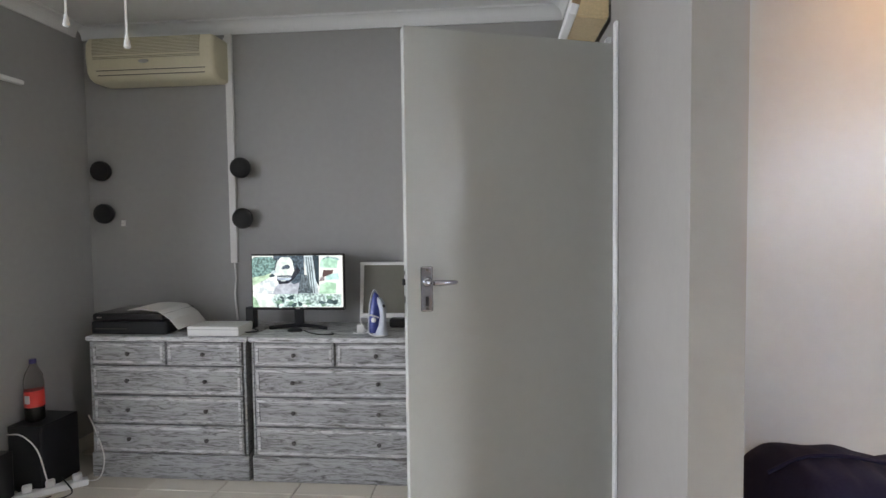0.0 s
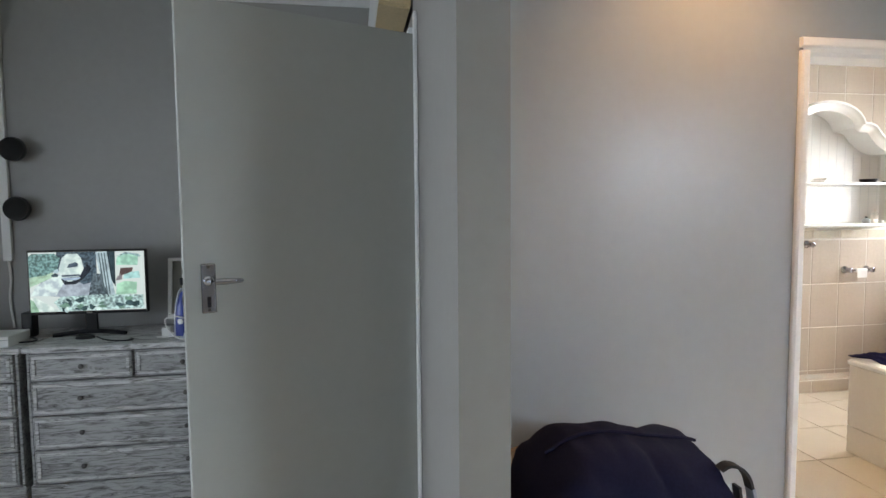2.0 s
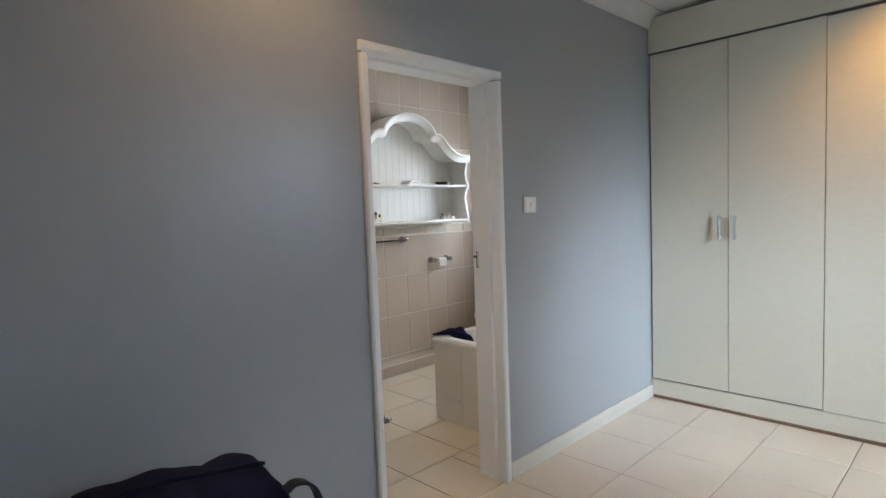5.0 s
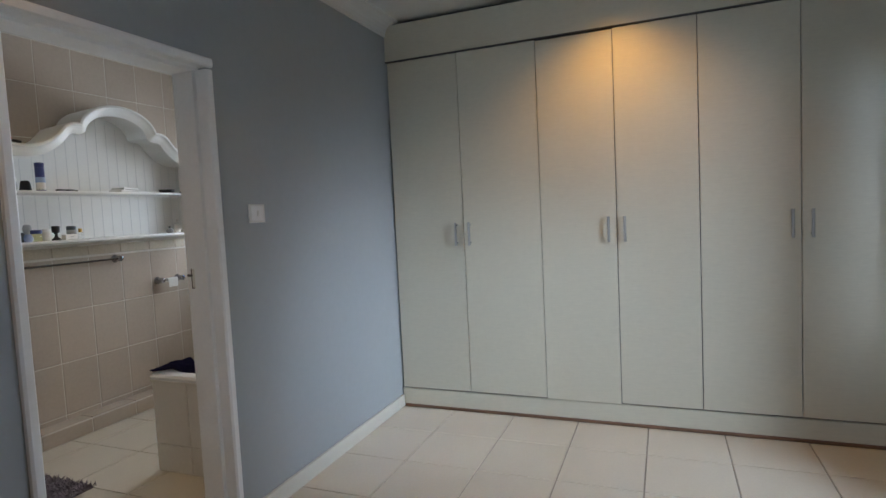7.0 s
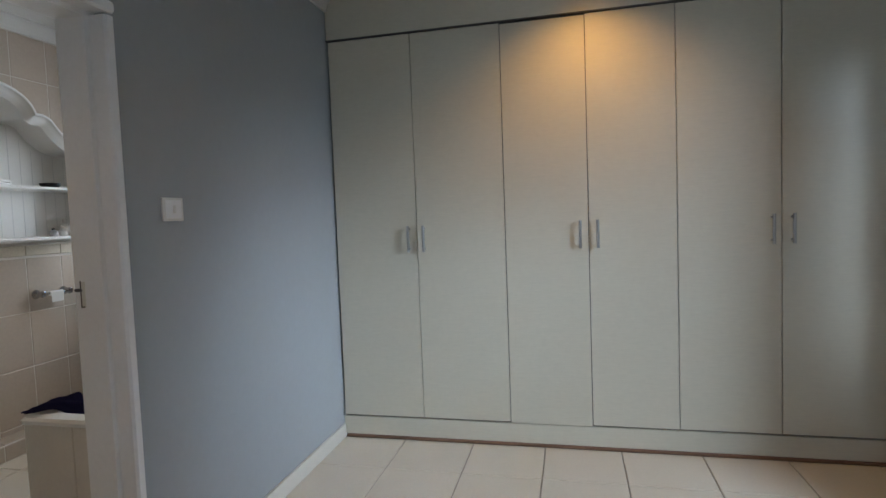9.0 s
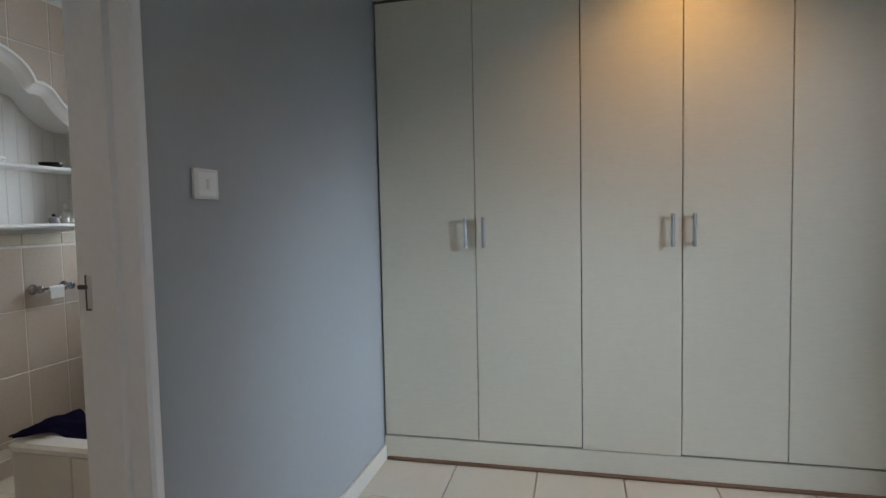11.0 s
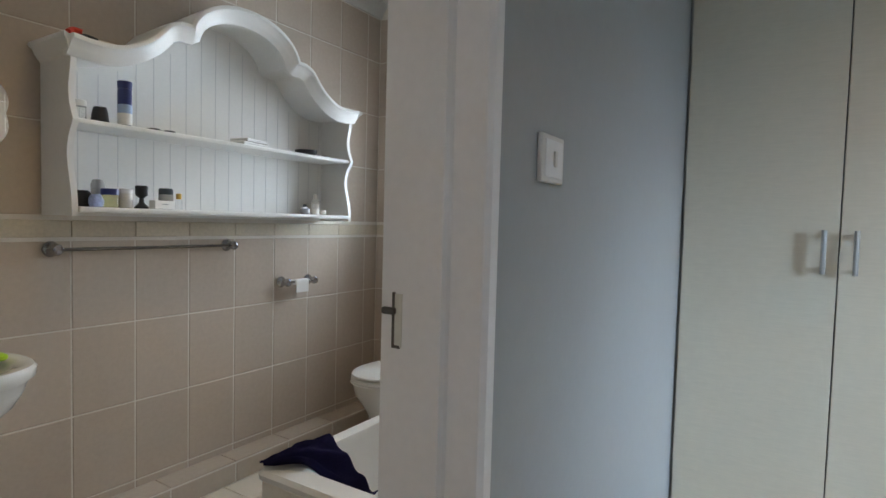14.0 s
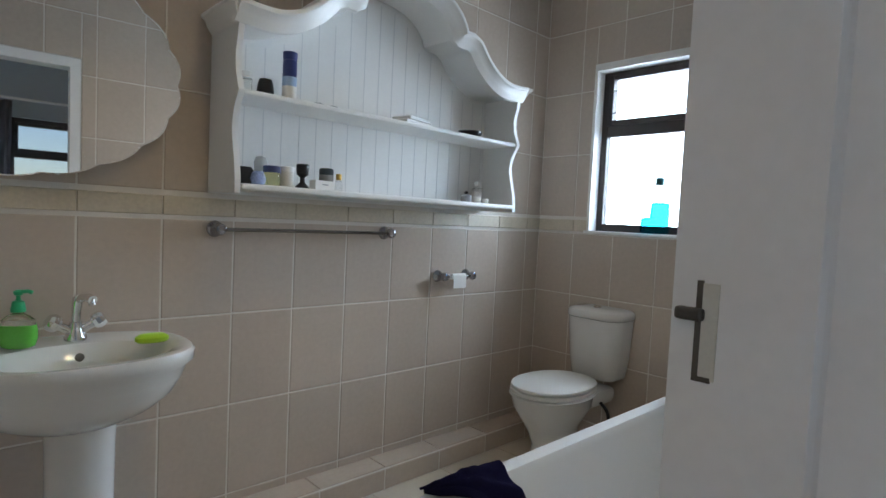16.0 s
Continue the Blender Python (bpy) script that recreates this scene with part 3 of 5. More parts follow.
# light switch
sw = thing("light_switch", pose(2.972, BW0, 1.392), "square white light switch on the grey wall", "switch")
part("plate", boxes((-.052, -.010, -.042, .052, 0, .042), bevel=.003), WPLAST, sw)
part("rim", boxes((-.040, -.012, -.033, .040, -.010, .033), bevel=.001), TRIM, sw)
part("rocker", boxes((-.006, -.0165, -.014, .006, -.012, .014), bevel=.002), WPLAST, sw)

for p in DOWN:
    dn = thing("downlight", pose(*p), "small recessed ceiling downlight with warm glow", "ceiling light", "ceiling downlights")
    bm = bmesh.new()
    lathe(bm, [(.045, .034), (.045, .028), (.036, .026), (.033, .033)], 20)
    part("ring", bm, STEEL, dn, "", True)
    bm = bmesh.new()
    lathe(bm, [(.030, .0345), (.030, .031), (.01, .030)], 16)
    part("bulb", bm, glowing("warm_bulb", (1, .66, .32), 6), dn)

# ---------------------------------------------------------------- bathroom
setting("bath_ledge", boxes((BX0, BY - .13, 0, BX1, BY - .0005, .10), bevel=.003), WGROUT, "low tiled ledge along the wall", "ledge")
ledge = bpy.data.objects["bath_ledge"]

tub = thing("bathtub", pose(3.10, 2.66, 0), "white built-in bathtub with a tiled end panel", "bathtub")
# local: x 0..1.8, y -.38..+.37
TY0, TY1, TH = -.385, .375, .545
bm = bmesh.new()


def rrect(x0, y0, x1, y1, r, z, n=5):
    out = []
    for cx, cy, a0 in ((x1 - r, y1 - r, 0), (x0 + r, y1 - r, 90), (x0 + r, y0 + r, 180), (x1 - r, y0 + r, 270)):
        for k in range(n + 1):
            a = radians(a0 + 90 * k / n)
            out.append((cx + r * math.cos(a), cy + r * math.sin(a), z))
    return out


rings(bm, [rrect(-.012, TY0, 1.815, TY1, .03, TH - .028), rrect(-.014, TY0, 1.817, TY1 + .002, .03, TH - .012), rrect(-.004, TY0 + .008, 1.807, TY1 - .008, .03, TH),
           rrect(.065, TY0 + .06, 1.74, TY1 - .055, .12, TH), rrect(.08, TY0 + .075, 1.725, TY1 - .07, .13, TH - .02),
           rrect(.16, TY0 + .11, 1.66, TY1 - .11, .15, TH - .30), rrect(.24, TY0 + .16, 1.58, TY1 - .16, .12, TH - .40)], cap0=False)
part("tub_shell", bm, ACRYL, tub, "glossy white tub", True)
panel = part("end_panel", boxes((0, TY0, 0, .03, TY1 - .02, TH - .024)), WGROUT, tub, "tiled end panel")
side = part("side_panel", boxes((.03, TY1 - .05, 0, 1.8, TY1 - .02, TH - .024)), WGROUT, tub, "tiled side panel")
tiled("tile", "x", True, 0, lines(TY1 - .02, .25, TY0, TY1 - .02), [.0, .16, TH - .029], PTILE, panel)
tiled("tile", "y", False, TY1 - .02, lines(0, .25, 0, 1.8), [.0, .16, TH - .029], PTILE, side)


# towel thrown over the tub's corner, lying on the rim and into the tub
tw = thing("towel", pose(3.12, 2.93, TH), "crumpled navy towel hung over the bathtub's corner", "towel")
bm = bmesh.new()
loops = []
for j in range(31):
    u = j / 30
    row = []
    for i in range(41):
        v = i / 40
        wide = .030 + .19 * min(1, u * 1.25) ** .8
        x = -.022 + .245 * u + .06 * v * u + .012 * noise.noise(Vector((u * 5, v * 5, .4)))
        y = .098 - v * wide + .010 * noise.noise(Vector((u * 6, v * 3, 1.1)))
        z = .014 + .004 * noise.noise(Vector((u * 9, v * 9, .3)))
        inside = min(1, max(0, (x - .045) / .10))
        z -= min(.15, max(0, .050 - y) * 1.15) * inside
        ridge = abs(math.sin(11 * v - 2.2 * u + .6))
        z += (.009 + .006 * inside) * (1 - ridge ** 1.4) + .006 * max(0, noise.noise(Vector((u * 4, v * 7, 2.3))))
        row.append((x, y, z))
    loops.append(row)
rings(bm, loops, False, False, False)
bmesh.ops.solidify(bm, geom=bm.faces[:], thickness=.010)
part("cloth", bm, TOWEL, tw, "", True)


def round_front(depth, half, r, z, n=6):
    """Plan of a cistern at height z: square at the wall, rounded at the front."""
    bow = [(-depth + r - r * math.sin(radians(90 * k / n)), half - r + r * math.cos(radians(90 * k / n))) for k in range(n + 1)]
    return [(-.004, half, z)] + [(x, y, z) for x, y in bow] + [(x, -y, z) for x, y in bow[::-1]] + [(-.004, -half, z)]


# toilet
wc = thing("toilet", pose(4.92, 3.60, 0), "white close-coupled toilet with closed seat lid", "toilet")
bm = bmesh.new()
rings(bm, [oval(-.42, 0, 0, .20, .105, 32), oval(-.42, 0, .03, .19, .095, 32), oval(-.42, 0, .16, .15, .082, 32), oval(-.44, 0, .24, .17, .10, 32), oval(-.455, 0, .345, .225, .165, 32), oval(-.46, 0, .390, .234, .172, 32), oval(-.46, 0, .410, .245, .187, 32), oval(-.46, 0, .414, .235, .178, 32)])
part("pan", bm, CERAM, wc, "glazed white pan", True)
part("pan_back", boxes((-.30, -.10, .30, -.03, .10, .385), bevel=.03), CERAM, wc, "", True)
bm = bmesh.new()
rings(bm, [oval(-.455, 0, .417, .234, .172, 36, 2.2), oval(-.455, 0, .420, .240, .176, 36, 2.2), oval(-.455, 0, .433, .240, .176, 36, 2.2), oval(-.455, 0, .436, .234, .172, 36, 2.2)])
part("seat", bm, WPLAST, wc, "white plastic seat", True)
bm = bmesh.new()
rings(bm, [oval(-.452, 0, .440, .235, .172, 36, 2.2), oval(-.452, 0, .445, .240, .176, 36, 2.2), oval(-.452, 0, .455, .238, .174, 36, 2.2), oval(-.452, 0, .464, .20, .145, 36, 2.2), oval(-.452, 0, .468, .10, .08, 36, 2.2)])
part("lid", bm, WPLAST, wc, "white plastic lid", True)
bm = bmesh.new()
rings(bm, [round_front(.150, .122, .055, .425), round_front(.160, .130, .07, .44), round_front(.172, .144, .08, .53), round_front(.184, .157, .085, .735)])
part("cistern", bm, CERAM, wc, "glazed white cistern", True)
bm = bmesh.new()
rings(bm, [round_front(.187, .160, .088, .739), round_front(.190, .163, .09, .743), round_front(.190, .163, .09, .764), round_front(.184, .157, .085, .776), round_front(.160, .135, .07, .785), round_front(.11, .09, .05, .789)])
part("cistern_lid", bm, CERAM, wc, "", True)
bm = bmesh.new()
lathe(bm, [(.022, .790), (.022, .797), (.016, .800)], 18, (-.10, 0, 0))
part("flush_button", bm, CHROME, wc, "chrome flush button", True)
bm = bmesh.new()
tube(bm, curve([(-.20, -.11, .33), (-.22, -.16, .30), (-.20, -.17, .22), (-.10, -.16, .16), (-.02, -.15, .15)]), .009, 8)
part("hose", bm, BLACK, wc, "dark inlet hose", True)

br = thing("toilet_brush", pose(4.83, 3.16, 0), "toilet brush standing in its holder by the toilet", "toilet brush")
bm = bmesh.new()
lathe(bm, [(.045, 0), (.05, .02), (.042, .16), (.044, .20)], 18)
part("holder", bm, material("grey_brown_plastic", (.10, .09, .08), .4), br, "", True)
bm = bmesh.new()
lathe(bm, [(.008, .16), (.007, .60), (.010, .62), (.006, .64)], 10)
part("handle", bm, STEEL, br, "", True)

# pedestal basin
RAISE = Matrix.Translation((0, 0, .022))
bs = thing("washbasin", pose(2.555, BY, 0), "white pedestal washbasin with a chrome mixer", "washbasin")
bm = bmesh.new()
rings(bm, [oval(0, -.15, .548, .10, .10, 36), oval(0, -.165, .562, .150, .130, 36), oval(0, -.19, .595, .203, .165, 36), oval(0, -.212, .640, .240, .193, 36, 2.1), oval(0, -.222, .690, .260, .207, 36, 2.3), oval(0, -.226, .726, .270, .213, 36, 2.4), oval(0, -.228, .744, .286, .225, 36, 2.5), oval(0, -.228, .768, .288, .227, 36, 2.5),
           oval(0, -.228, .778, .280, .221, 36, 2.5), oval(0, -.232, .779, .264, .205, 36, 2.4), oval(0, -.262, .770, .225, .150, 36), oval(0, -.268, .735, .195, .125, 36), oval(0, -.268, .69, .14, .09, 36), oval(0, -.268, .665, .05, .035, 36)])
part("bowl", bm, CERAM, bs, "", True).matrix_basis = RAISE
bm = bmesh.new()
rings(bm, [oval(.018, -.14, z, a, b, 28) for z, a, b in ((0, .115, .115), (.04, .10, .10), (.30, .088, .09), (.50, .090, .095), (.60, .096, .10))])
part("pedestal", bm, CERAM, bs, "", True)
bm = bmesh.new()
lathe(bm, [(.012, 0), (.012, .004), (.008, .005)], 16, m=Matrix.Translation((.0, -.165, .742)) @ pose(0, 0, 0, 62))
part("overflow", bm, GAP, bs, "dark overflow hole", True).matrix_basis = Matrix.Translation((.008, 0, .020))
bm = bmesh.new()
lathe(bm, [(.030, .775), (.030, .785), (.024, .796), (.019, .815), (.017, .830), (.006, .834)], 16, (0, -.072, 0))
rings(bm, [[(p[0], p[1], z) for p in oval(x, -.072 + y, 0, r, r, 14)] for z, x, y, r in ((.82, 0, 0, .013), (.86, .001, -.002, .0135), (.89, .003, -.006, .015), (.905, .006, -.012, .0165), (.914, .010, -.020, .012))])
tube(bm, curve([(.004, -.080, .897), (.012, -.105, .907), (.020, -.135, .910), (.026, -.160, .906)]), .0125, 12)
tube(bm, [(.024, -.152, .909), (.026, -.156, .890)], .0095, 10)
tap = part("mixer", bm, CHROME, bs, "chrome mixer tap", True)
tap.matrix_basis = Matrix.Translation((.014, 0, .020))
for s_ in (-1, 1):
    bm = bmesh.new()
    tube(bm, [(s_ * .008, -.072, .800), (s_ * .046, -.080, .826)], .013, 12)
    part("handle_stem", bm, CHROME, tap, "", True)
    bm = bmesh.new()
    lathe(bm, [(.012, 0), (.021, .004), (.026, .014), (.026, .026), (.020, .036), (.008, .038)], 9, m=Matrix.Translation((s_ * .042, -.080, .823)) @ pose(0, 0, 0, 8, s_ * 58))
    part("tap_handle", bm, CHROME, tap, "faceted tap handle")

soap = thing("soap_bar", pose(2.735, 3.85, .801), "lime green soap bar on the basin's rim", "soap")
bm = bmesh.new()
rings(bm, [oval(0, 0, 0, .038, .020, 24, 2.6), oval(0, 0, .006, .046, .027, 24, 2.6), oval(0, 0, .016, .046, .027, 24, 2.6), oval(0, 0, .024, .034, .018, 24, 2.6)])
part("bar", bm, material("lime_soap", (.38, .62, .02), .45, var=.08, scale=20), soap, "", True)


GREENL = material("green_soap_liquid", (.13, .50, .06), .2, var=.1, scale=20, coat=.5)
GREENC = material("green_cap", (.02, .36, .14), .35)
SHELLP = glassy("clear_soap_bottle", (.93, .97, .92), .06, 1.2)


def pump(x, y, h, r, aim):
    t = thing("soap_pump", pose(x, y, .801, 0, 0, aim), "green hand soap bottle with a pump on the basin", "soap dispenser", "soap bottles")
    bm = bmesh.new()
    rings(bm, [oval(0, 0, z * h, r * k, r * k * .72, 24, 2.3) for z, k in ((0, .72), (.03, .90), (.16, 1.04), (.30, 1.02), (.40, .96), (.405, .5))])
    part("liquid", bm, GREENL, t, "bright green liquid soap", True)
    bm = bmesh.new()
    rings(bm, [oval(0, 0, z * h, r * k, r * k * .72, 24, 2.3) for z, k in ((.41, .97), (.48, .86), (.55, .60), (.59, .30), (.63, .27))])
    part("bottle", bm, SHELLP, t, "clear upper bottle", True)
    bm = bmesh.new()
    lathe(bm, [(.017, h * .62), (.018, h * .66), (.014, h * .80), (.006, h * .82), (.005, h * .90), (.010, h * .91), (.012, h * .97), (.006, h)], 14)
    tube(bm, [(0, 0, h * .965), (.024, 0, h * .975), (.034, 0, h * .955)], .0055, 8)
    part("pump_head", bm, GREENC, t, "green pump", True)


pump(2.425, 3.955, .160, .045, -30)
pump(2.345, 3.985, .135, .04, -10)

# scalloped mirror
mi = thing("wall_mirror", pose(2.408, BY - .030, 1.606, -.5, 0, -2.4), "frameless oval mirror with a scalloped edge", "mirror")
bm = bmesh.new()
n = 180


def scallop(k, y):
    out = []
    for i in range(n):
        a = 2 * math.pi * i / n
        w = 1 + .030 * abs(math.sin(9 * a)) - .018
        out.append((k * .45 * w * math.cos(a), y, k * .33 * w * math.sin(a)))
    return out


rings(bm, [scallop(1, 0), scallop(1, -.004), scallop(.988, -.0048)])
part("glass", bm, MIRROR, mi, "bevelled mirror glass")

# wall shelf with a curved bonnet top
SX, SYD, SB = 3.686, BY - .006, 1.264
sh = thing("wall_shelf", pose(SX, SYD, SB), "white painted wall shelf with an arched cornice", "wall shelf")
HW, DEP = .714, .230


def bonnet():
    """The cornice's line over half the width, from the end to the middle."""
    left = [(-HW - .012, .580), (-HW + .05, .574), (-HW + .13, .576), (-HW + .21, .602), (-HW + .29, .655), (-HW + .352, .722)]
    left = [(v.x, v.z) for v in curve([(a, 0, b) for a, b in left], 5)]
    arc = [(-.262 * math.cos(radians(a)), .728 + .158 * math.sin(radians(a))) for a in range(0, 91, 6)]
    return left + [(-.325, .738), (-.272, .738)] + arc[1:]


half_line = bonnet()
line = half_line + [(-x, z) for x, z in half_line[::-1]][1:]
bm = bmesh.new()
prism(bm, [(-HW + .01, 0), (HW - .01, 0)] + [(x, z) for x, z in line[::-1] if abs(x) < HW - .01], -.012, 0)
back = part("back_board", bm, SHELFW, sh, "grooved tongue-and-groove back board")
# The board is flat: thin greyer strips give the grooves' shade.
GROOVE = material("groove_shade", (.70, .71, .71), .6)
for i in range(-9, 10):
    x = i * .0745
    top = min(z for q, z in line if abs(q - x) < .05) - .03
    part("groove", boxes((x - .0016, -.0128, .02, x + .0016, -.0118, top)), GROOVE, back)
# cornice: a moulded strip that follows the line, returned along both sides to the wall
OUT = [(.036, .034), (.040, .026), (.038, .018), (.026, .010), (.020, -.006), (.012, -.018), (.006, -.026), (0, -.034)]
prof = [(-DEP - u, v) for u, v in OUT] + [(-DEP + .022, -.034), (-DEP + .022, -.014), (-.012, -.014), (-.012, .022), (-DEP - .004, .034)]
loops = []
for i, (x, z) in enumerate(line):
    a, b = line[max(i - 1, 0)], line[min(i + 1, len(line) - 1)]
    t = Vector((b[0] - a[0], 0, b[1] - a[1])).normalized()
    nrm = Vector((-t.z, 0, t.x))
    loops.append([Vector((x, y, z)) + nrm * d for y, d in prof])
rings(bm := bmesh.new(), loops)
part("cornice", bm, SHELFW, sh, "moulded curved cornice", True)
for s in (-1, 1):
    bm = bmesh.new()
    ends = [[(s * (HW + (u if k else u)), y if y else -DEP - u, .579 + v) for u, v in OUT + [(-.004, -.034), (-.004, .034)]] for k, y in ((0, 0), (1, -.002))]
    rings(bm, ends)
    part("cornice_return", bm, SHELFW, sh, "moulding returned to the wall", True)
for s in (-1, 1):
    bm = bmesh.new()
    edge = curve([(0, -DEP + .002, 0), (0, -DEP + .004, .05), (0, -DEP + .012, .10), (0, -DEP + .036, .205), (0, -DEP + .024, .275), (0, -DEP - .006, .325), (0, -DEP - .002, .345), (0, -DEP + .018, .395), (0, -DEP + .022, .455), (0, -DEP + .008, .515), (0, -DEP + .004, .572)], 5)
    outline = [(0, 0)] + [(v.y, v.z) for v in edge] + [(0, .572)]
    x0, x1 = (s * HW, s * (HW - .02))
    a = [bm.verts.new((x0, y, z)) for y, z in outline]
    b = [bm.verts.new((x1, y, z)) for y, z in outline]
    for i in range(len(a)):
        j = (i + 1) % len(a)
        bm.faces.new((a[i], a[j], b[j], b[i]))
    bm.faces.new(a[::-1])
    bm.faces.new(b)
    part("side", bm, SHELFW, sh, "shaped side board", True)
part("shelf_board", boxes((-HW + .02, -DEP + .004, .322, HW - .02, -.013, .340), bevel=.006), SHELFW, sh)
part("shelf_board", boxes((-HW + .02, -DEP - .004, .012, HW - .02, -.013, .033), bevel=.007), SHELFW, sh)


def holder(name, x0, x1, z, label, cat, r=.007):
    t = thing(name, pose((x0 + x1) / 2, BY - .007, z), label, cat)
    w = (x1 - x0) / 2
    bm = bmesh.new()
    tube(bm, [(-w, -.052, 0), (w, -.052, 0)], r, 10)
    part("rod", bm, DARKCHROME, t, "", True)
    for s in (-1, 1):
        bm = bmesh.new()
        lathe(bm, [(.028, 0), (.030, .006), (.026, .014), (.017, .022), (.014, .040), (.019, .046), (.022, .056), (.018, .068), (.006, .073)], 18, m=Matrix.Translation((s * w, 0, 0)) @ pose(0, 0, 0, 90))
        part("mount", bm, SATIN, t, "round chrome wall mount", True)
    return t


holder("towel_rail", 2.998, 3.757, 1.137, "empty chrome towel rail on the tiles", "towel rail")
tp = holder("paper_holder", 4.10, 4.295, .930, "chrome toilet paper holder with a nearly empty roll", "paper holder")
bm = bmesh.new()
lathe(bm, [(.0145, -.046), (.0145, .046)], 20, m=Matrix.Translation((0, -.052, 0)) @ pose(0, 0, 0, 0, 90))
part("roll", bm, PAPER, tp, "white paper roll")
part("paper_end", boxes((-.044, -.0672, -.058, .044, -.0662, -.002)), PAPER, tp)

# ---------------------------------------------------------------- bag by the stub
bench = thing("low_chair", pose(.98, 1.74, 0), "low tan wooden chair under the bag", "chair")
part("seat", boxes((-.27, -.22, .37, .27, .22, .41), bevel=.008), TAN, bench)
for x in (-.23, .23):
    for y in (-.18, .18):
        part("leg", boxes((x - .02, y - .02, 0, x + .02, y + .02, .37), bevel=.004), TAN, bench)
bm = bmesh.new()
loops = []
for i in range(17):
    x = -.315 + .63 * i / 16
    top = .66 - .10 * abs(x / .315) ** 3
    loops.append([(x, .225 - .03 * math.cos(4 * x), .40), (x, .245 - .03 * math.cos(4 * x), .40), (x, .275 - .03 * math.cos(4 * x), top), (x, .255 - .03 * math.cos(4 * x), top)])
rings(bm, loops)
part("backrest", bm, TAN, bench, "curved tan backrest", True)
bag = thing("duffel_bag", pose(1.02, 1.70, .41), "dark navy canvas duffel bag resting on a low wooden chair", "bag")
CREST = [(-.31, .19), (-.285, .285), (-.235, .345), (-.175, .382), (-.10, .392), (-.02, .384), (.03, .372), (.09, .370), (.15, .356), (.185, .352), (.207, .350), (.222, .325), (.232, .25)]


def crest(x):
    for (a, p), (b, q) in zip(CREST, CREST[1:]):
        if x <= b:
            return p + (q - p) * (x - a) / (b - a)
    return CREST[-1][1]


bm = bmesh.new()
loops = []
for i in range(53):
    f = i / 52
    x = -.31 + .542 * f
    end = min(1, (f + .012) * 9) ** .5 * min(1, (1.012 - f) * 16) ** .35
    top = crest(x)
    row = []
    for k in range(48):
        a = 2 * math.pi * k / 48
        c, q = math.cos(a), math.sin(a)
        y = .205 * end * math.copysign(abs(c) ** .72, c)
        mid = .17
        z = mid + (top - mid if q > 0 else mid) * math.copysign(abs(q) ** .58, q) * (1 if q > 0 else end)
        p = Vector((x, y, z))
        sag = .020 * noise.noise(p * 6.5) + .010 * noise.noise(p * 15)
        fold = .010 * (1 - abs(noise.noise(Vector((x * 7 + z * 9, y * 5, z * 4 - x * 6))))) ** 4
        row.append((x + .5 * sag, y + (sag - fold) * (1 if y > 0 else -1), max(z + .45 * sag - (fold if q > 0 else 0), 0)))
    loops.append(row)
rings(bm, loops)
part("body", bm, NAVY, bag, "", True)
bm = bmesh.new()
tube(bm, curve([(-.24, -.035, .352), (-.15, -.03, .392), (-.05, -.03, .396), (.06, -.03, .378), (.17, -.03, .362), (.205, -.03, .352)], 8), .0055, 6)
part("zip_seam", bm, NAVY, bag, "raised piped seam along the top", True)


def webbing(name, pts, half, mat, label, thick=.004):
    bm = bmesh.new()
    way = curve(pts, 6)
    loops = []
    for i, p in enumerate(way):
        d = (way[min(i + 1, len(way) - 1)] - way[max(i - 1, 0)]).normalized()
        u = d.cross(Vector((0, 1, 0))).normalized() * thick
        v = Vector((0, half, 0))
        loops.append([p - v - u, p + v - u, p + v + u, p - v + u])
    rings(bm, loops)
    return part(name, bm, mat, bag, label, True)


PALEW = material("grey_webbing", (.24, .28, .33), .8, var=.15, scale=60, bump=.4, bscale=400)
webbing("handle", [(.195, -.150, .325), (.215, -.155, .338), (.245, -.157, .330), (.268, -.158, .305), (.280, -.158, .270)], .015, MATTB, "black webbing handle")
webbing("handle_grip", [(.279, -.160, .274), (.285, -.160, .245), (.287, -.160, .205)], .016, PALEW, "pale grey worn webbing grip")
webbing("strap", [(.236, -.165, .285), (.245, -.168, .20), (.240, -.170, .11), (.236, -.168, .02)], .014, BLACK, "black strap down the end")
webbing("leather_tab", [(.272, -.168, .225), (.262, -.172, .16), (.252, -.174, .09), (.248, -.172, .02)], .013, LEATHER, "brown leather tab")
for name, c, r, lab in (("side_pocket", (.275, -.13, .10), (.045, .07, .115), "bulging navy side pocket"), ("pocket_flap", (.345, -.10, .055), (.055, .06, .060), "navy flap hanging over the end")):
    bm = bmesh.new()
    bmesh.ops.create_icosphere(bm, subdivisions=3, radius=1)
    for v in bm.verts:
        p = Vector((c[0] + v.co.x * r[0], c[1] + v.co.y * r[1], c[2] + v.co.z * r[2]))
        n_ = noise.noise(p * 14) * .016
        v.co = (p.x + n_, p.y + n_, max(p.z + n_, .0))
    part(name, bm, NAVY, bag, lab, True)

# ---------------------------------------------------------------- study end


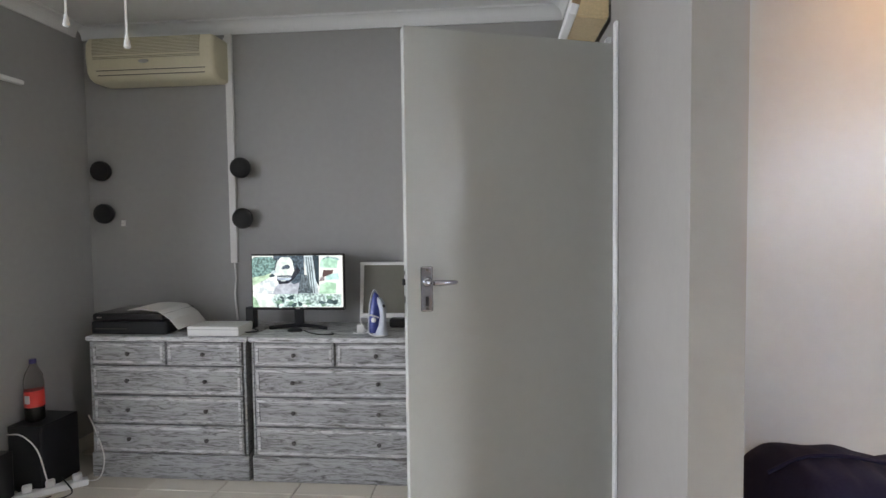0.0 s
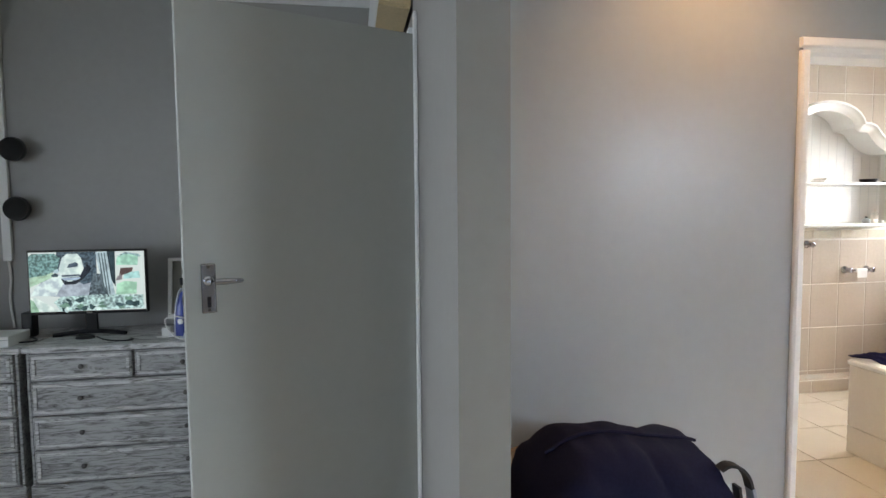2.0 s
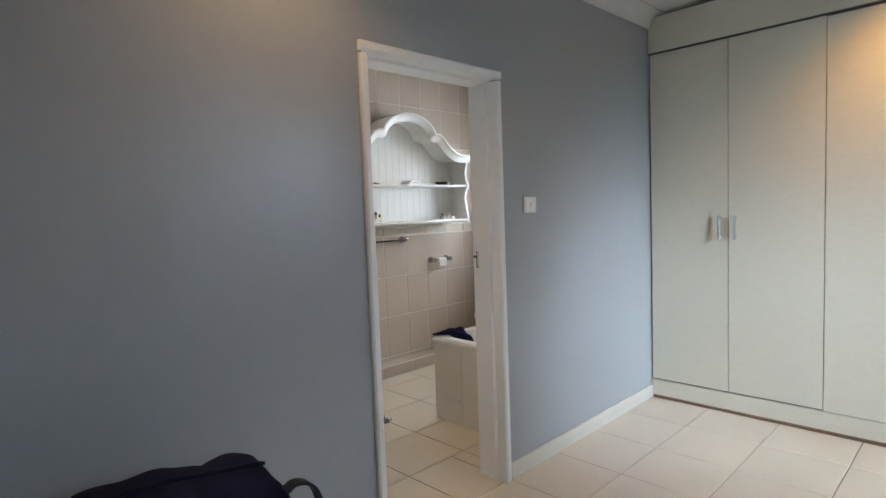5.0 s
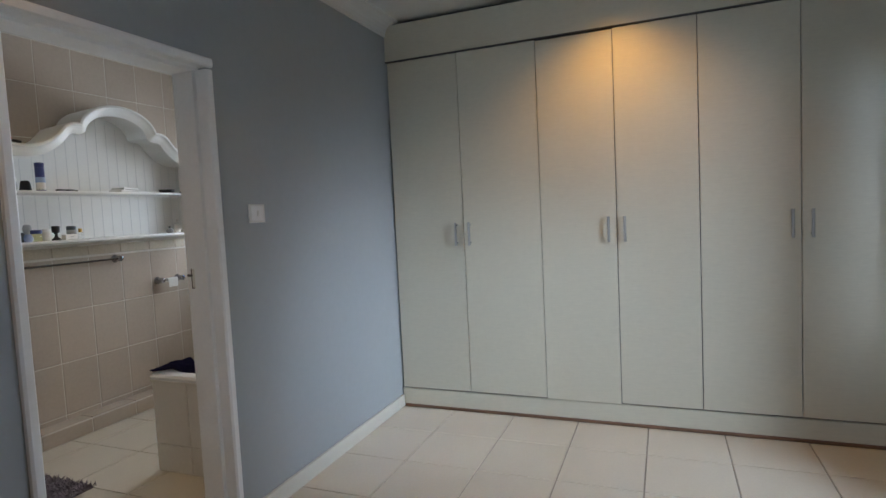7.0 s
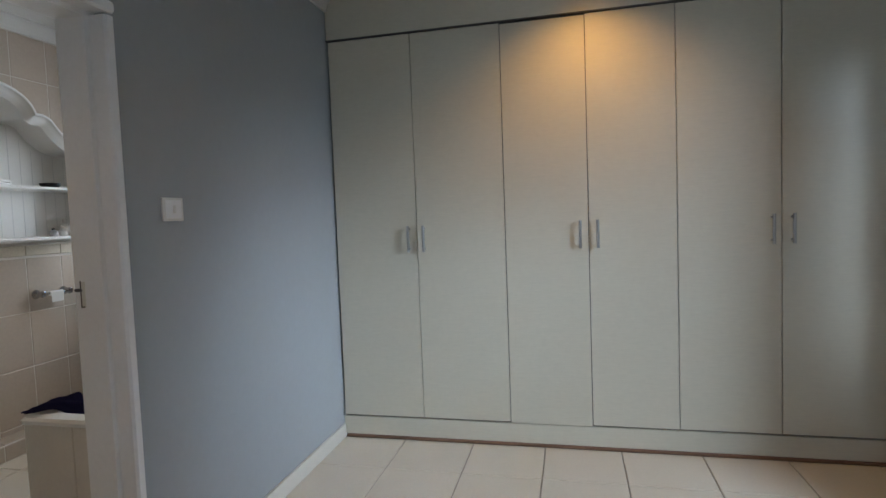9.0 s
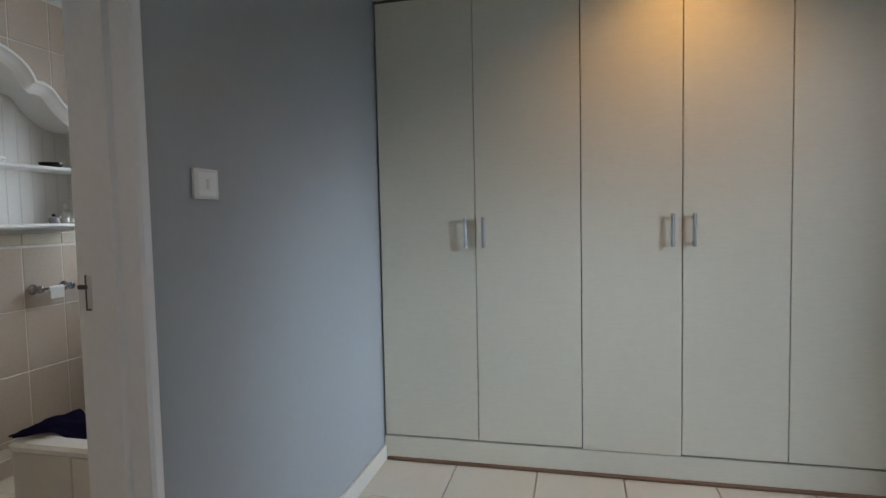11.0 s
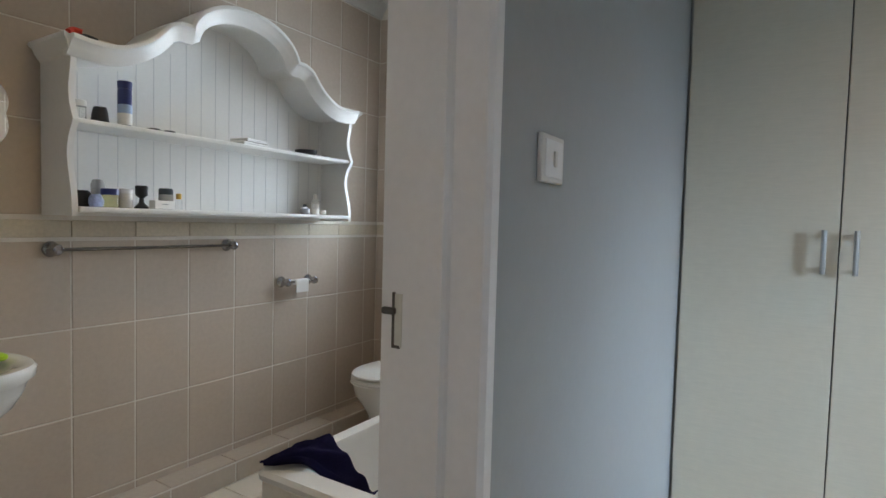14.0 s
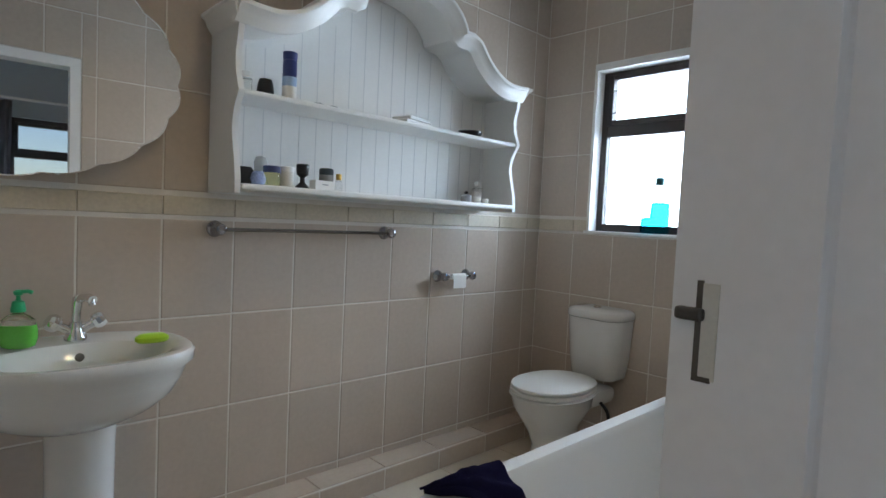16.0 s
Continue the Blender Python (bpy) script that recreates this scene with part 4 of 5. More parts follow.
def dresser(x0, x1):
    w = (x1 - x0) / 2
    d = thing("dresser", pose((x0 + x1) / 2, 3.10, 0), "white-washed wooden chest of five drawers with worn grain", "chest of drawers", "chests of drawers")
    dep, h = .455, .80
    part("carcass", boxes((-w + .012, .016, .085, w - .012, dep, h - .03)), LIME, d)
    part("top", boxes((-w - .014, -.022, h - .028, w + .014, dep + .004, h), bevel=.008), LIMEPALE, d, "thick white-washed top")
    part("plinth", boxes((-w - .008, -.012, 0, w + .008, dep, .140), bevel=.006), LIME, d)
    for s in (-1, 1):
        part("stile", boxes((s * w - (.012 if s > 0 else -.0), -.004, .140, s * w + (.0 if s > 0 else .012), .02, h - .028), bevel=.002), LIME, d)

    def drawer(a, b, z0, z1, knobs):
        p = part("drawer", boxes((a, -.014, z0, b, .012, z1), bevel=.004), LIME, d)
        f, g = .010, .026
        bm = bmesh.new()
        for r in ((a + f, z0 + f, b - f, z0 + g), (a + f, z1 - g, b - f, z1 - f), (a + f, z0 + g, a + g, z1 - g), (b - g, z0 + g, b - f, z1 - g)):
            box(bm, r[0], -.019, r[1], r[2], -.012, r[3], .0025)
        part("moulding", bm, LIMEPALE, p, "paler rubbed moulding")
        for x in knobs:
            bm = bmesh.new()
            lathe(bm, [(.006, 0), (.005, .006), (.011, .011), (.012, .016), (.007, .020)], 14, m=Matrix.Translation((x, -.0135, (z0 + z1) / 2)) @ pose(0, 0, 0, 90))
            part("knob", bm, KNOB, p, "dark pewter knob", True)
    i = w - .018
    rows = [(.147, .305), (.311, .469), (.475, .635)]
    for z0, z1 in rows:
        drawer(-i, i, z0, z1, (-i * .52, i * .52))
    drawer(-i, -.006, .641, .769, (-i * .5,))
    drawer(.006, i, .641, .769, (i * .5,))
    return d


dresser(-2.165, -1.262)
dresser(-1.228, -.295)
DT_ = .80

ac = thing("air_conditioner", pose(-1.94, NY, 2.280) @ Matrix.Diagonal((.97, 1, .885, 1)), "aged cream wall-mounted air conditioner", "air conditioner")
bm = bmesh.new()
prof = [(0, 0), (-.13, .0), (-.175, .02), (-.195, .06), (-.205, .16), (-.20, .25), (-.18, .285), (0, .29)]
rings(bm, [[(x, y * k, .145 + (z - .145) * k2) for y, z in prof] for x, k, k2 in ((-.415, .90, .90), (-.407, .97, .97), (-.39, 1, 1), (.39, 1, 1), (.407, .97, .97), (.415, .90, .90))])
body = part("casing", bm, CREAM, ac, "", True)
for k in range(15):
    z = .135 + k * .0095
    y = -.2055 + (.002 if z < .17 else .0) + max(0, (z - .23)) * .25
    part("grille_bar", boxes((-.36, y - .0035, z, .33, y + .004, z + .0042), bevel=.001), CREAM, ac)
    # A strip in darker cream puts the shade between two bars.
    part("grille_slot", boxes((-.36, y - .0010, z + .0042, .33, y + .004, z + .0095)), ACGAP, ac)
part("louvre_gap", boxes((-.34, -.2005, .062, .36, -.190, .066)), GAP, ac, "dark air slot")
part("louvre_gap", boxes((-.34, -.189, .034, .35, -.176, .038)), GAP, ac, "dark air slot")
bm = bmesh.new()
rings(bm, [oval(0, 0, 0, .034, .013, 24), oval(0, 0, .004, .03, .010, 24)])
bmesh.ops.transform(bm, matrix=Matrix.Translation((-.03, -.203, .118)) @ pose(0, 0, 0, 90), verts=bm.verts)
part("badge", bm, STEEL, ac, "plain oval badge", True)

tr = thing("cable_trunking", pose(-1.535, NY, 1.17), "white cable trunking running down the wall", "cable trunking")
part("trunk", boxes((-.022, -.022, 0, .022, -.0005, CZ - .075 - 1.17), bevel=.003), WPLAST, tr)
part("collar", boxes((-.027, -.028, 1.36, .027, -.022, 1.39), bevel=.002), WPLAST, tr)
bm = bmesh.new()
tube(bm, curve([(.0, -.012, 0), (.006, -.012, -.10), (-.004, -.012, -.2), (.01, -.014, -.36)]), .006, 8)
part("cable", bm, WPLAST, tr, "thin white cable", True)

for x, y, z in ((-1.455, NY, 1.757), (-1.450, NY, 1.448), (-2.365, NY, 1.755), (-2.355, NY, 1.488)):
    sp = thing("wall_speaker", pose(x, y, z), "small round black speaker on the wall", "speaker", "round black wall speakers")
    bm = bmesh.new()
    m = Matrix.Translation((0, 0, 0)) @ pose(0, 0, 0, 90)
    lathe(bm, [(.022, 0), (.022, .03)], 16, m=m)
    part("bracket", bm, BLACK, sp)
    bm = bmesh.new()
    lathe(bm, [(.03, .022), (.054, .035), (.064, .058), (.064, .075), (.060, .085)], 24, m=m)
    part("shell", bm, BLACK, sp, "", True)
    bm = bmesh.new()
    lathe(bm, [(.058, .084), (.052, .094), (.030, .101), (.008, .103)], 24, m=m)
    part("grille", bm, MATTB, sp, "black cloth grille", True)

hook = thing("wall_hook", pose(-2.272, NY, 1.428), "tiny white plastic hook stuck to the wall", "hook")
part("pad", boxes((-.014, -.006, -.018, .014, -.0005, .018), bevel=.002), WPLAST, hook)
bm = bmesh.new()
tube(bm, curve([(0, -.004, .002), (0, -.020, -.006), (0, -.022, -.014), (0, -.016, -.016)]), .004, 8)
part("peg", bm, WPLAST, hook, "", True)

# monitor that shows a camera's view of a drive
mo = thing("monitor", pose(-1.043, 3.32, DT_), "black flat monitor showing a bright security camera view", "monitor")
MW, MB, MT = .276, .112, .437
part("casing", boxes((-MW, 0, MB, MW, .03, MT), bevel=.005), BLACK, mo)
part("stand_neck", boxes((-.028, .012, .015, .028, .028, MB + .05), bevel=.004), BLACK, mo)
bm = bmesh.new()
rings(bm, [oval(0, -.06, 0, .045, .035, 20), oval(0, -.06, .012, .04, .03, 20), oval(0, -.06, .018, .025, .02, 20)])
tube(bm, curve([(-.17, -.01, .008), (-.09, .005, .016), (0, .02, .02), (.09, .005, .016), (.17, -.01, .008)]), .011, 8)
part("stand_base", bm, BLACK, mo, "", True)
part("control_strip", boxes((-.012, -.002, MB + .004, .012, 0, MB + .010)), STEEL, mo)
W0, W1, Z0, Z1 = -MW + .008, MW - .008, MB + .016, MT - .010


def lively(name, dark, light, scale, strength):
    """A glowing picture patch broken into leaf-sized light and dark."""
    m = glowing(name, light, strength)
    nt = m.node_tree
    geo = nt.nodes.new("ShaderNodeNewGeometry")
    tex = nt.nodes.new("ShaderNodeTexNoise")
    tex.inputs["Scale"].default_value, tex.inputs["Detail"].default_value = scale, 5
    ramp = nt.nodes.new("ShaderNodeValToRGB")
    ramp.color_ramp.elements[0].position, ramp.color_ramp.elements[0].color = .42, (*dark, 1)
    ramp.color_ramp.elements[1].position, ramp.color_ramp.elements[1].color = .60, (*light, 1)
    nt.links.new(geo.outputs["Position"], tex.inputs["Vector"])
    nt.links.new(tex.outputs[0], ramp.inputs[0])
    nt.links.new(ramp.outputs[0], nt.nodes["Principled BSDF"].inputs["Emission Color"])
    return m


SCREENS = {}


def patch(name, pts, color, lay, leafy=False):
    """One flat shape of the picture on the screen, in shares of its width and height."""
    y = -.0004 * lay - .0005
    color = (color[0] * .78, color[1], min(1, color[2] * 1.18))
    if len(pts) == 2:
        (a, b), (c, d) = pts
        pts = [(a, b), (c, b), (c, d), (a, d)]
    bm = bmesh.new()
    flat = [(W0 + (W1 - W0) * u, Z0 + (Z1 - Z0) * v) for u, v in pts]
    rings(bm, [[(x, y0, z) for x, z in flat] for y0 in (y + .0003, y)])
    key = (name, color)
    if key not in SCREENS:
        SCREENS[key] = lively("screen_" + name, [k * (.22 if leafy else .66) for k in color], [min(1, k * (1.5 if leafy else 1.22)) for k in color], 75 if leafy else 34, GLOW)
    return part(name, bm, SCREENS[key], screen)


GLOW = .46
screen = part("screen", boxes((W0, -.0005, Z0, W1, .001, Z1)), glowing("screen_base", (.62, .80, .84), GLOW), mo, "lit screen")
patch("drive", [(.0, .30), (.30, .24), (.60, .25), (.58, .62), (.16, .62)], (.46, .48, .51), 1)
patch("drive_light", [(.0, .27), (.22, .27), (.34, .62), (.20, .60), (.05, .42)], (.74, .80, .84), 2)
patch("lawn", [(.0, .42), (.10, .50), (.22, .60), (.20, .66), (.0, .60)], (.44, .60, .40), 3)
patch("hedge", [(.0, .58), (.14, .62), (.24, .70), (.27, .90), (.22, .98), (.03, .98), (.0, .93)], (.16, .30, .26), 4, True)
patch("shrubs", [(.22, .72), (.46, .45), (.58, .50), (.58, 1.0), (.24, 1.0)], (.07, .10, .12), 3, True)
patch("shrubs", [(.50, .24), (.68, .24), (.62, .62), (.55, .64), (.52, .45)], (.13, .16, .17), 4, True)
patch("van_shadow", [(.27, .55), (.30, .45), (.40, .46), (.48, .58), (.54, .72), (.50, .80), (.44, .60)], (.015, .02, .03), 5)
patch("van", [(.265, .62), (.255, .72), (.285, .90), (.33, .97), (.42, .97), (.45, .90), (.47, .72), (.43, .585), (.30, .575)], (.80, .92, .98), 6)
patch("windscreen", [(.325, .735), (.345, .80), (.40, .83), (.425, .80), (.415, .75)], (.08, .11, .14), 7)
patch("grille", [(.275, .615), (.43, .625), (.44, .595), (.28, .585)], (.10, .12, .15), 7)
patch("bumper", [(.275, .555), (.30, .525), (.40, .525), (.44, .56), (.43, .575), (.29, .568)], (.50, .58, .66), 7)
patch("plate", [(.32, .505), (.37, .525)], (.80, .90, .95), 8)
patch("small_car", [(.185, .61), (.20, .58), (.245, .59), (.25, .63), (.22, .655)], (.06, .09, .10), 6)
patch("small_car", [(.20, .66), (.22, .70), (.25, .72), (.255, .66), (.24, .645)], (.62, .76, .80), 6)
patch("trunk", [(.575, .99), (.68, 1.0), (.69, .70), (.735, .26), (.67, .27), (.63, .50), (.60, .70)], (.50, .58, .58), 5)
for u in (.600, .625, .648):
    patch("trunk_shade", [(u, .98), (u + .008, .98), (u + .030, .60), (u + .045, .28), (u + .036, .28), (u + .018, .60)], (.10, .14, .14), 6)
patch("trunk_shade", [(.675, 1.0), (.745, 1.0), (.74, .40), (.705, .52)], (.03, .05, .06), 6)
patch("garden", [(.75, .77), (.76, .90), (.84, .98), (.95, .93), (.94, .76)], (.44, .74, .54), 3)
patch("garden_leaves", [(.76, .92), (.84, .985), (.96, .95), (.97, .90), (.86, .955)], (.30, .42, .40), 4, True)
patch("garden", [(.74, .26), (.75, .44), (.82, .49), (.93, .47), (.92, .27)], (.46, .74, .50), 3)
patch("bank", [(.81, .53), (.82, .63), (.95, .66), (.96, .54)], (.46, .74, .66), 4)
patch("red_wall", [(.775, .60), (.79, .72), (.90, .72), (.89, .65), (.80, .59)], (.16, .09, .08), 5)
patch("red_wall", [(.74, .50), (.76, .58), (.80, .60), (.80, .52)], (.30, .24, .24), 5)
patch("verge", [(.0, .25), (.05, .24), (.245, .01), (.06, .0), (.0, .16)], (.82, .96, .98), 3)
patch("verge_green", [(.0, .0), (.075, .0), (.03, .18), (.0, .22)], (.34, .52, .34), 4)
patch("bushes", [(.20, .16), (.26, .25), (.60, .27), (.98, .25), (.98, .02), (.26, .0)], (.50, .64, .60), 4, True)
rnd = random.Random(4)
for k in range(26):
    u, v = .24 + .68 * rnd.random(), .02 + .18 * rnd.random()
    a, b = .014 + .03 * rnd.random(), .02 + .03 * rnd.random()
    turn = rnd.random() * 6
    patch("leaf_patch", [(u + a * (1 + .4 * math.sin(3 * q + turn)) * math.cos(q), v + b * (1 + .4 * math.cos(2 * q + turn)) * math.sin(q)) for q in [j * .785 for j in range(8)]], rnd.choice(((.05, .09, .09), (.74, .90, .90), (.20, .34, .24), (.08, .13, .13))), 5 + k % 3)

om = thing("old_monitor", pose(-.50, 3.42, DT_), "switched-off monitor with a pale silver frame leaning back", "monitor")
OM = pose(0, 0, .05, -7)


def tilt(bm):
    bmesh.ops.transform(bm, matrix=OM, verts=bm.verts)
    return bm


part("frame", tilt(boxes((-.205, 0, .0, .205, .03, .028), (-.205, 0, .312, .205, .03, .33), (-.205, 0, .028, -.183, .03, .312), (.183, 0, .028, .205, .03, .312), bevel=.004)), material("pale_silver_plastic", (.74, .72, .68), .4), om)
# The switched-off screen's base is lightened to carry a beige reflection.
part("screen", tilt(boxes((-.183, .008, .028, .183, .028, .312))), material("reflecting_screen", (.15, .14, .11), .32), om, "dark screen with its beige reflection in the colour")
part("foot", boxes((-.02, -.05, 0, .17, .10, .055), bevel=.012), BLACK, om, "black plastic foot")
part("neck", boxes((-.03, .03, .01, .03, .06, .12), bevel=.004), WPLAST, om)

ir = thing("steam_iron", pose(-.565, 3.20, DT_, 0, 0, -34), "blue and white steam iron standing on its heel", "iron")


def iron_half(f):
    return .046 * (1 - f ** 2.4) ** .62 + .002


bm = bmesh.new()
rings(bm, [[(x, s * iron_half(f), .012 + .232 * f) for x, s in ((-.006, -1), (.0, -1.0), (.0, 1.0), (-.006, 1))] for f in [i / 16 for i in range(17)]])
part("sole_plate", bm, material("pale_sole_plate", (.70, .72, .76), .35, .3), ir, "pale metal sole plate", True)
bm = bmesh.new()
rings(bm, [[(max(p[0], .0005), p[1], .012 + .218 * f) for p in oval(.0, 0, 0, .040 * (1 - f ** 3) ** .5 + .004, .92 * iron_half(f), 20, 2.4)] for f in [i / 16 for i in range(17)]])
part("body", bm, material("iron_blue", (.035, .06, .26), .3), ir, "blue plastic body", True)
bm = bmesh.new()
rings(bm, [[(p[0], p[1], z) for p in oval(cx, 0, 0, rx, ry, 16, 2.6)] for z, cx, rx, ry in ((.0, .040, .046, .034), (.02, .044, .036, .030), (.05, .056, .022, .019), (.10, .062, .016, .015), (.14, .060, .018, .016), (.172, .050, .020, .018), (.196, .036, .014, .012), (.204, .026, .006, .006))])
part("handle", bm, material("iron_white", (.56, .60, .66), .35), ir, "white plastic handle and heel", True)
bm = bmesh.new()
lathe(bm, [(.009, 0), (.009, .004), (.006, .006)], 12, m=Matrix.Translation((.072, -.004, .160)) @ pose(0, 0, 0, 0, 70))
part("dial", bm, KNOB, ir, "small dark button", True)
bm = bmesh.new()
lathe(bm, [(.014, 0), (.014, .006), (.010, .009)], 14, m=Matrix.Translation((.028, -.036, .085)) @ pose(0, 0, 0, 90, 0, 20))
part("temperature_knob", bm, WPLAST, ir, "white round knob", True)
bm = bmesh.new()
tube(bm, curve([(.062, -.03, .10), (.03, -.065, .115), (-.03, -.075, .10), (-.045, -.06, .06), (.0, -.07, .03), (.05, -.06, .006), (.10, -.03, .006)]), .0035, 6)
part("cord", bm, WPLAST, ir, "white cord", True)

pr = thing("printer", pose(-1.945, 3.30, DT_), "black flatbed printer with a white sheet on its lid", "printer")
part("base", boxes((-.235, -.17, .0, .215, .17, .075), bevel=.012), BLACK, pr)
part("scanner_lid", boxes((-.23, -.165, .078, .19, .17, .118), bevel=.012), BLACK, pr)
part("trim_strip", boxes((-.21, -.172, .03, -.02, -.169, .036)), KNOB, pr)
part("button", boxes((-.20, -.168, .092, -.17, -.164, .099)), STEEL, pr)
bm = bmesh.new()
rings(bm, [[(x, y, z + d) for d in (0, -.002) for y in ((-.16, .14) if d == 0 else (.14, -.16))] for x, z in ((-.02, .138), (.06, .142), (.16, .132), (.23, .085), (.275, .03))])
part("paper", bm, PAPER, pr, "curled white sheet")
bx = thing("white_box", pose(-1.452, 3.20, DT_), "flat white box on the dresser", "box")
part("shell", boxes((-.148, -.09, 0, .148, .09, .052), bevel=.004), WPLAST, bx)
part("lid_line", boxes((-.1485, -.0908, .034, .1485, -.0895, .0355)), GAP, bx)
ad = thing("black_charger", pose(-1.345, 3.36, DT_), "small black box and cables behind the monitor", "charger")
part("body", boxes((-.02, -.03, 0, .03, .03, .125), bevel=.005), BLACK, ad)
for pts in (((-.14, .05, .01), (-.06, .0, .02), (.02, -.06, .014), (.10, -.13, .006), (.05, -.17, .006), (.0, -.14, .006)), ((-.33, .04, .006), (-.2, .02, .012), (-.1, -.02, .014), (0, .0, .012))):
    bm = bmesh.new()
    tube(bm, curve(pts), .0045, 6)
    part("cable", bm, BLACK, ad, "black cable", True)
cb = thing("loose_cable", pose(-.86, 3.16, DT_), "thin black cable lying on the dresser", "cable")
bm = bmesh.new()
tube(bm, curve([(-.13, .10, .005), (-.06, .02, .005), (.02, -.02, .005), (.07, .0, .005), (.05, .04, .005)]), .004, 6)
part("lead", bm, BLACK, cb, "", True)
pl = thing("small_plug", pose(-.645, 3.24, DT_), "small white plug and lead beside the iron", "plug")
part("plug", boxes((-.03, -.02, 0, .015, .02, .045), bevel=.006), WPLAST, pl)
bm = bmesh.new()
tube(bm, curve([(.01, .0, .02), (.04, -.03, .008), (.0, -.06, .006), (-.04, -.05, .006)]), .004, 6)
part("lead", bm, WPLAST, pl, "", True)

# floor corner
sb = thing("subwoofer", pose(-2.335, 2.99, 0), "black subwoofer box on the floor by the wall", "speaker")
part("cabinet", boxes((-.14, -.12, .012, .055, .14, .362), bevel=.006), BLACK, sb)
for x in (-.11, .03):
    for y in (-.09, .11):
        bm = bmesh.new()
        lathe(bm, [(.012, 0), (.014, .012)], 10, (x, y, 0))
        part("foot", bm, BLACK, sb)
part("front", boxes((-.13, -.126, .025, .045, -.12, .35), bevel=.003), MATTB, sb, "black cloth front")
s2 = thing("small_speaker", pose(-2.43, 2.70, 0), "small black speaker on the floor", "speaker")
part("cabinet", boxes((-.06, -.07, 0, .06, .09, .27), bevel=.006), BLACK, s2)
part("front", boxes((-.052, -.074, .012, .052, -.07, .258), bevel=.002), MATTB, s2)
bt = thing("cola_bottle", pose(-2.395, 2.965, .362) @ Matrix.Diagonal((1.1, 1.1, 1.1, 1)), "half-full cola bottle with a red label and violet cap", "bottle")
bm = bmesh.new()
lathe(bm, [(.030, 0), (.042, .010), (.043, .10), (.040, .15), (.043, .19), (.036, .235), (.016, .275), (.014, .29)], 24)
part("bottle", bm, glassy("clear_bottle", (.92, .90, .88), .05, 1.2), bt, "clear plastic bottle", True)
bm = bmesh.new()
lathe(bm, [(.028, .004), (.0405, .012), (.041, .085)], 24)
part("drink", bm, material("cola", (.012, .006, .004), .1), bt, "dark cola", True)
bm = bmesh.new()
lathe(bm, [(.0440, .075), (.0435, .12), (.0420, .155)], 24)
part("label", bm, material("red_label", (.62, .03, .02), .4), bt, "plain red label", True)
part("mark", boxes((-.012, -.0455, .095, .014, -.0435, .135), bevel=.001), WPLAST, bt, "white mark")
bm = bmesh.new()
lathe(bm, [(.016, .285), (.016, .305), (.014, .307)], 16)
part("cap", bm, material("violet_cap", (.05, .04, .14), .4), bt, "", True)
ps = thing("power_strip", pose(-2.30, 2.86, 0, 0, 0, 42), "white power strip with plugs on the floor", "power strip")
part("body", boxes((-.22, -.028, 0, .22, .028, .035), bevel=.008), WPLAST, ps)
for x in (-.15, -.05, .05, .17):
    part("plug", boxes((x - .022, -.022, .035, x + .022, .022, .07), bevel=.008), WPLAST, ps)
bm = bmesh.new()
tube(bm, curve([(.20, .0, .02), (.27, -.03, .03), (.30, .02, .12), (.27, .06, .26), (.24, .10, .35)]), .0036, 6)
part("lead", bm, WPLAST, ps, "white lead", True)
bm = bmesh.new()
tube(bm, curve([(.10, .0, .07), (.14, -.08, .006), (.06, -.12, .006), (-.02, -.09, .006), (.05, -.06, .006)]), .0036, 6)
part("lead", bm, BLACK, ps, "black lead", True)
bm = bmesh.new()
tube(bm, curve([(-.12, .05, .34), (-.06, -.02, .34), (.0, -.05, .26), (.03, -.04, .12), (.04, -.01, .05)]), .0036, 6)
part("lead", bm, WPLAST, ps, "white lead over the speaker", True)

for x, y, z in ((-1.345, 2.0, 2.085), (-1.13, 2.0, 2.005)):
    pc = thing("pull_cord", pose(x, y, z), "white pull cord hanging from the ceiling", "pull cord", "pull cords")
    bm = bmesh.new()
    lathe(bm, [(.003, .05), (.009, .02), (.0115, .004), (.008, 0)], 12)
    part("bead", bm, WPLAST, pc, "", True)
    bm = bmesh.new()
    tube(bm, [(0, 0, .045), (0, 0, CZ - z)], .0042, 6)
    part("cord", bm, WPLAST, pc)

# ---------------------------------------------------------------- small things in the bathroom
S1, S2 = SB + .034, SB + .341


def jar(name, label, cat, x, y, z, bodies, group=""):
    """A turned thing from (part, material, profile, label) rows."""
    t = thing(name, pose(x, y, z), label, cat, group)
    for p, mat, prof, lab in bodies:
        bm = bmesh.new()
        lathe(bm, prof, 18)
        part(p, bm, mat, t, lab, True)
    return t


NAVYP = material("navy_plastic", (.02, .03, .14), .35)
BLUEP = material("pale_blue_plastic", (.30, .42, .62), .35)
GOLD = material("gold_cap", (.62, .40, .10), .3, .8)
AMBER = glassy("pale_yellow_liquid", (.70, .66, .35), .1, 1.3)
CLEAR = glassy("clear_plastic", (.93, .94, .94), .08, 1.25)
SMOKE = material("grey_plastic", (.35, .36, .37), .4)
jar("glass_jar", "small clear jar with a white lid on the shelf", "jar", 3.036, 3.94, S2, (("jar", CLEAR, [(.022, 0), (.024, .004), (.024, .052)], ""), ("lid", WPLAST, [(.025, .053), (.025, .072), (.022, .074)], "white lid")))
jar("black_cup", "black tapered cup upside down on the shelf", "cup", 3.105, 3.93, S2, (("cup", BLACK, [(.032, 0), (.026, .045), (.021, .060), (.010, .062)], ""),))
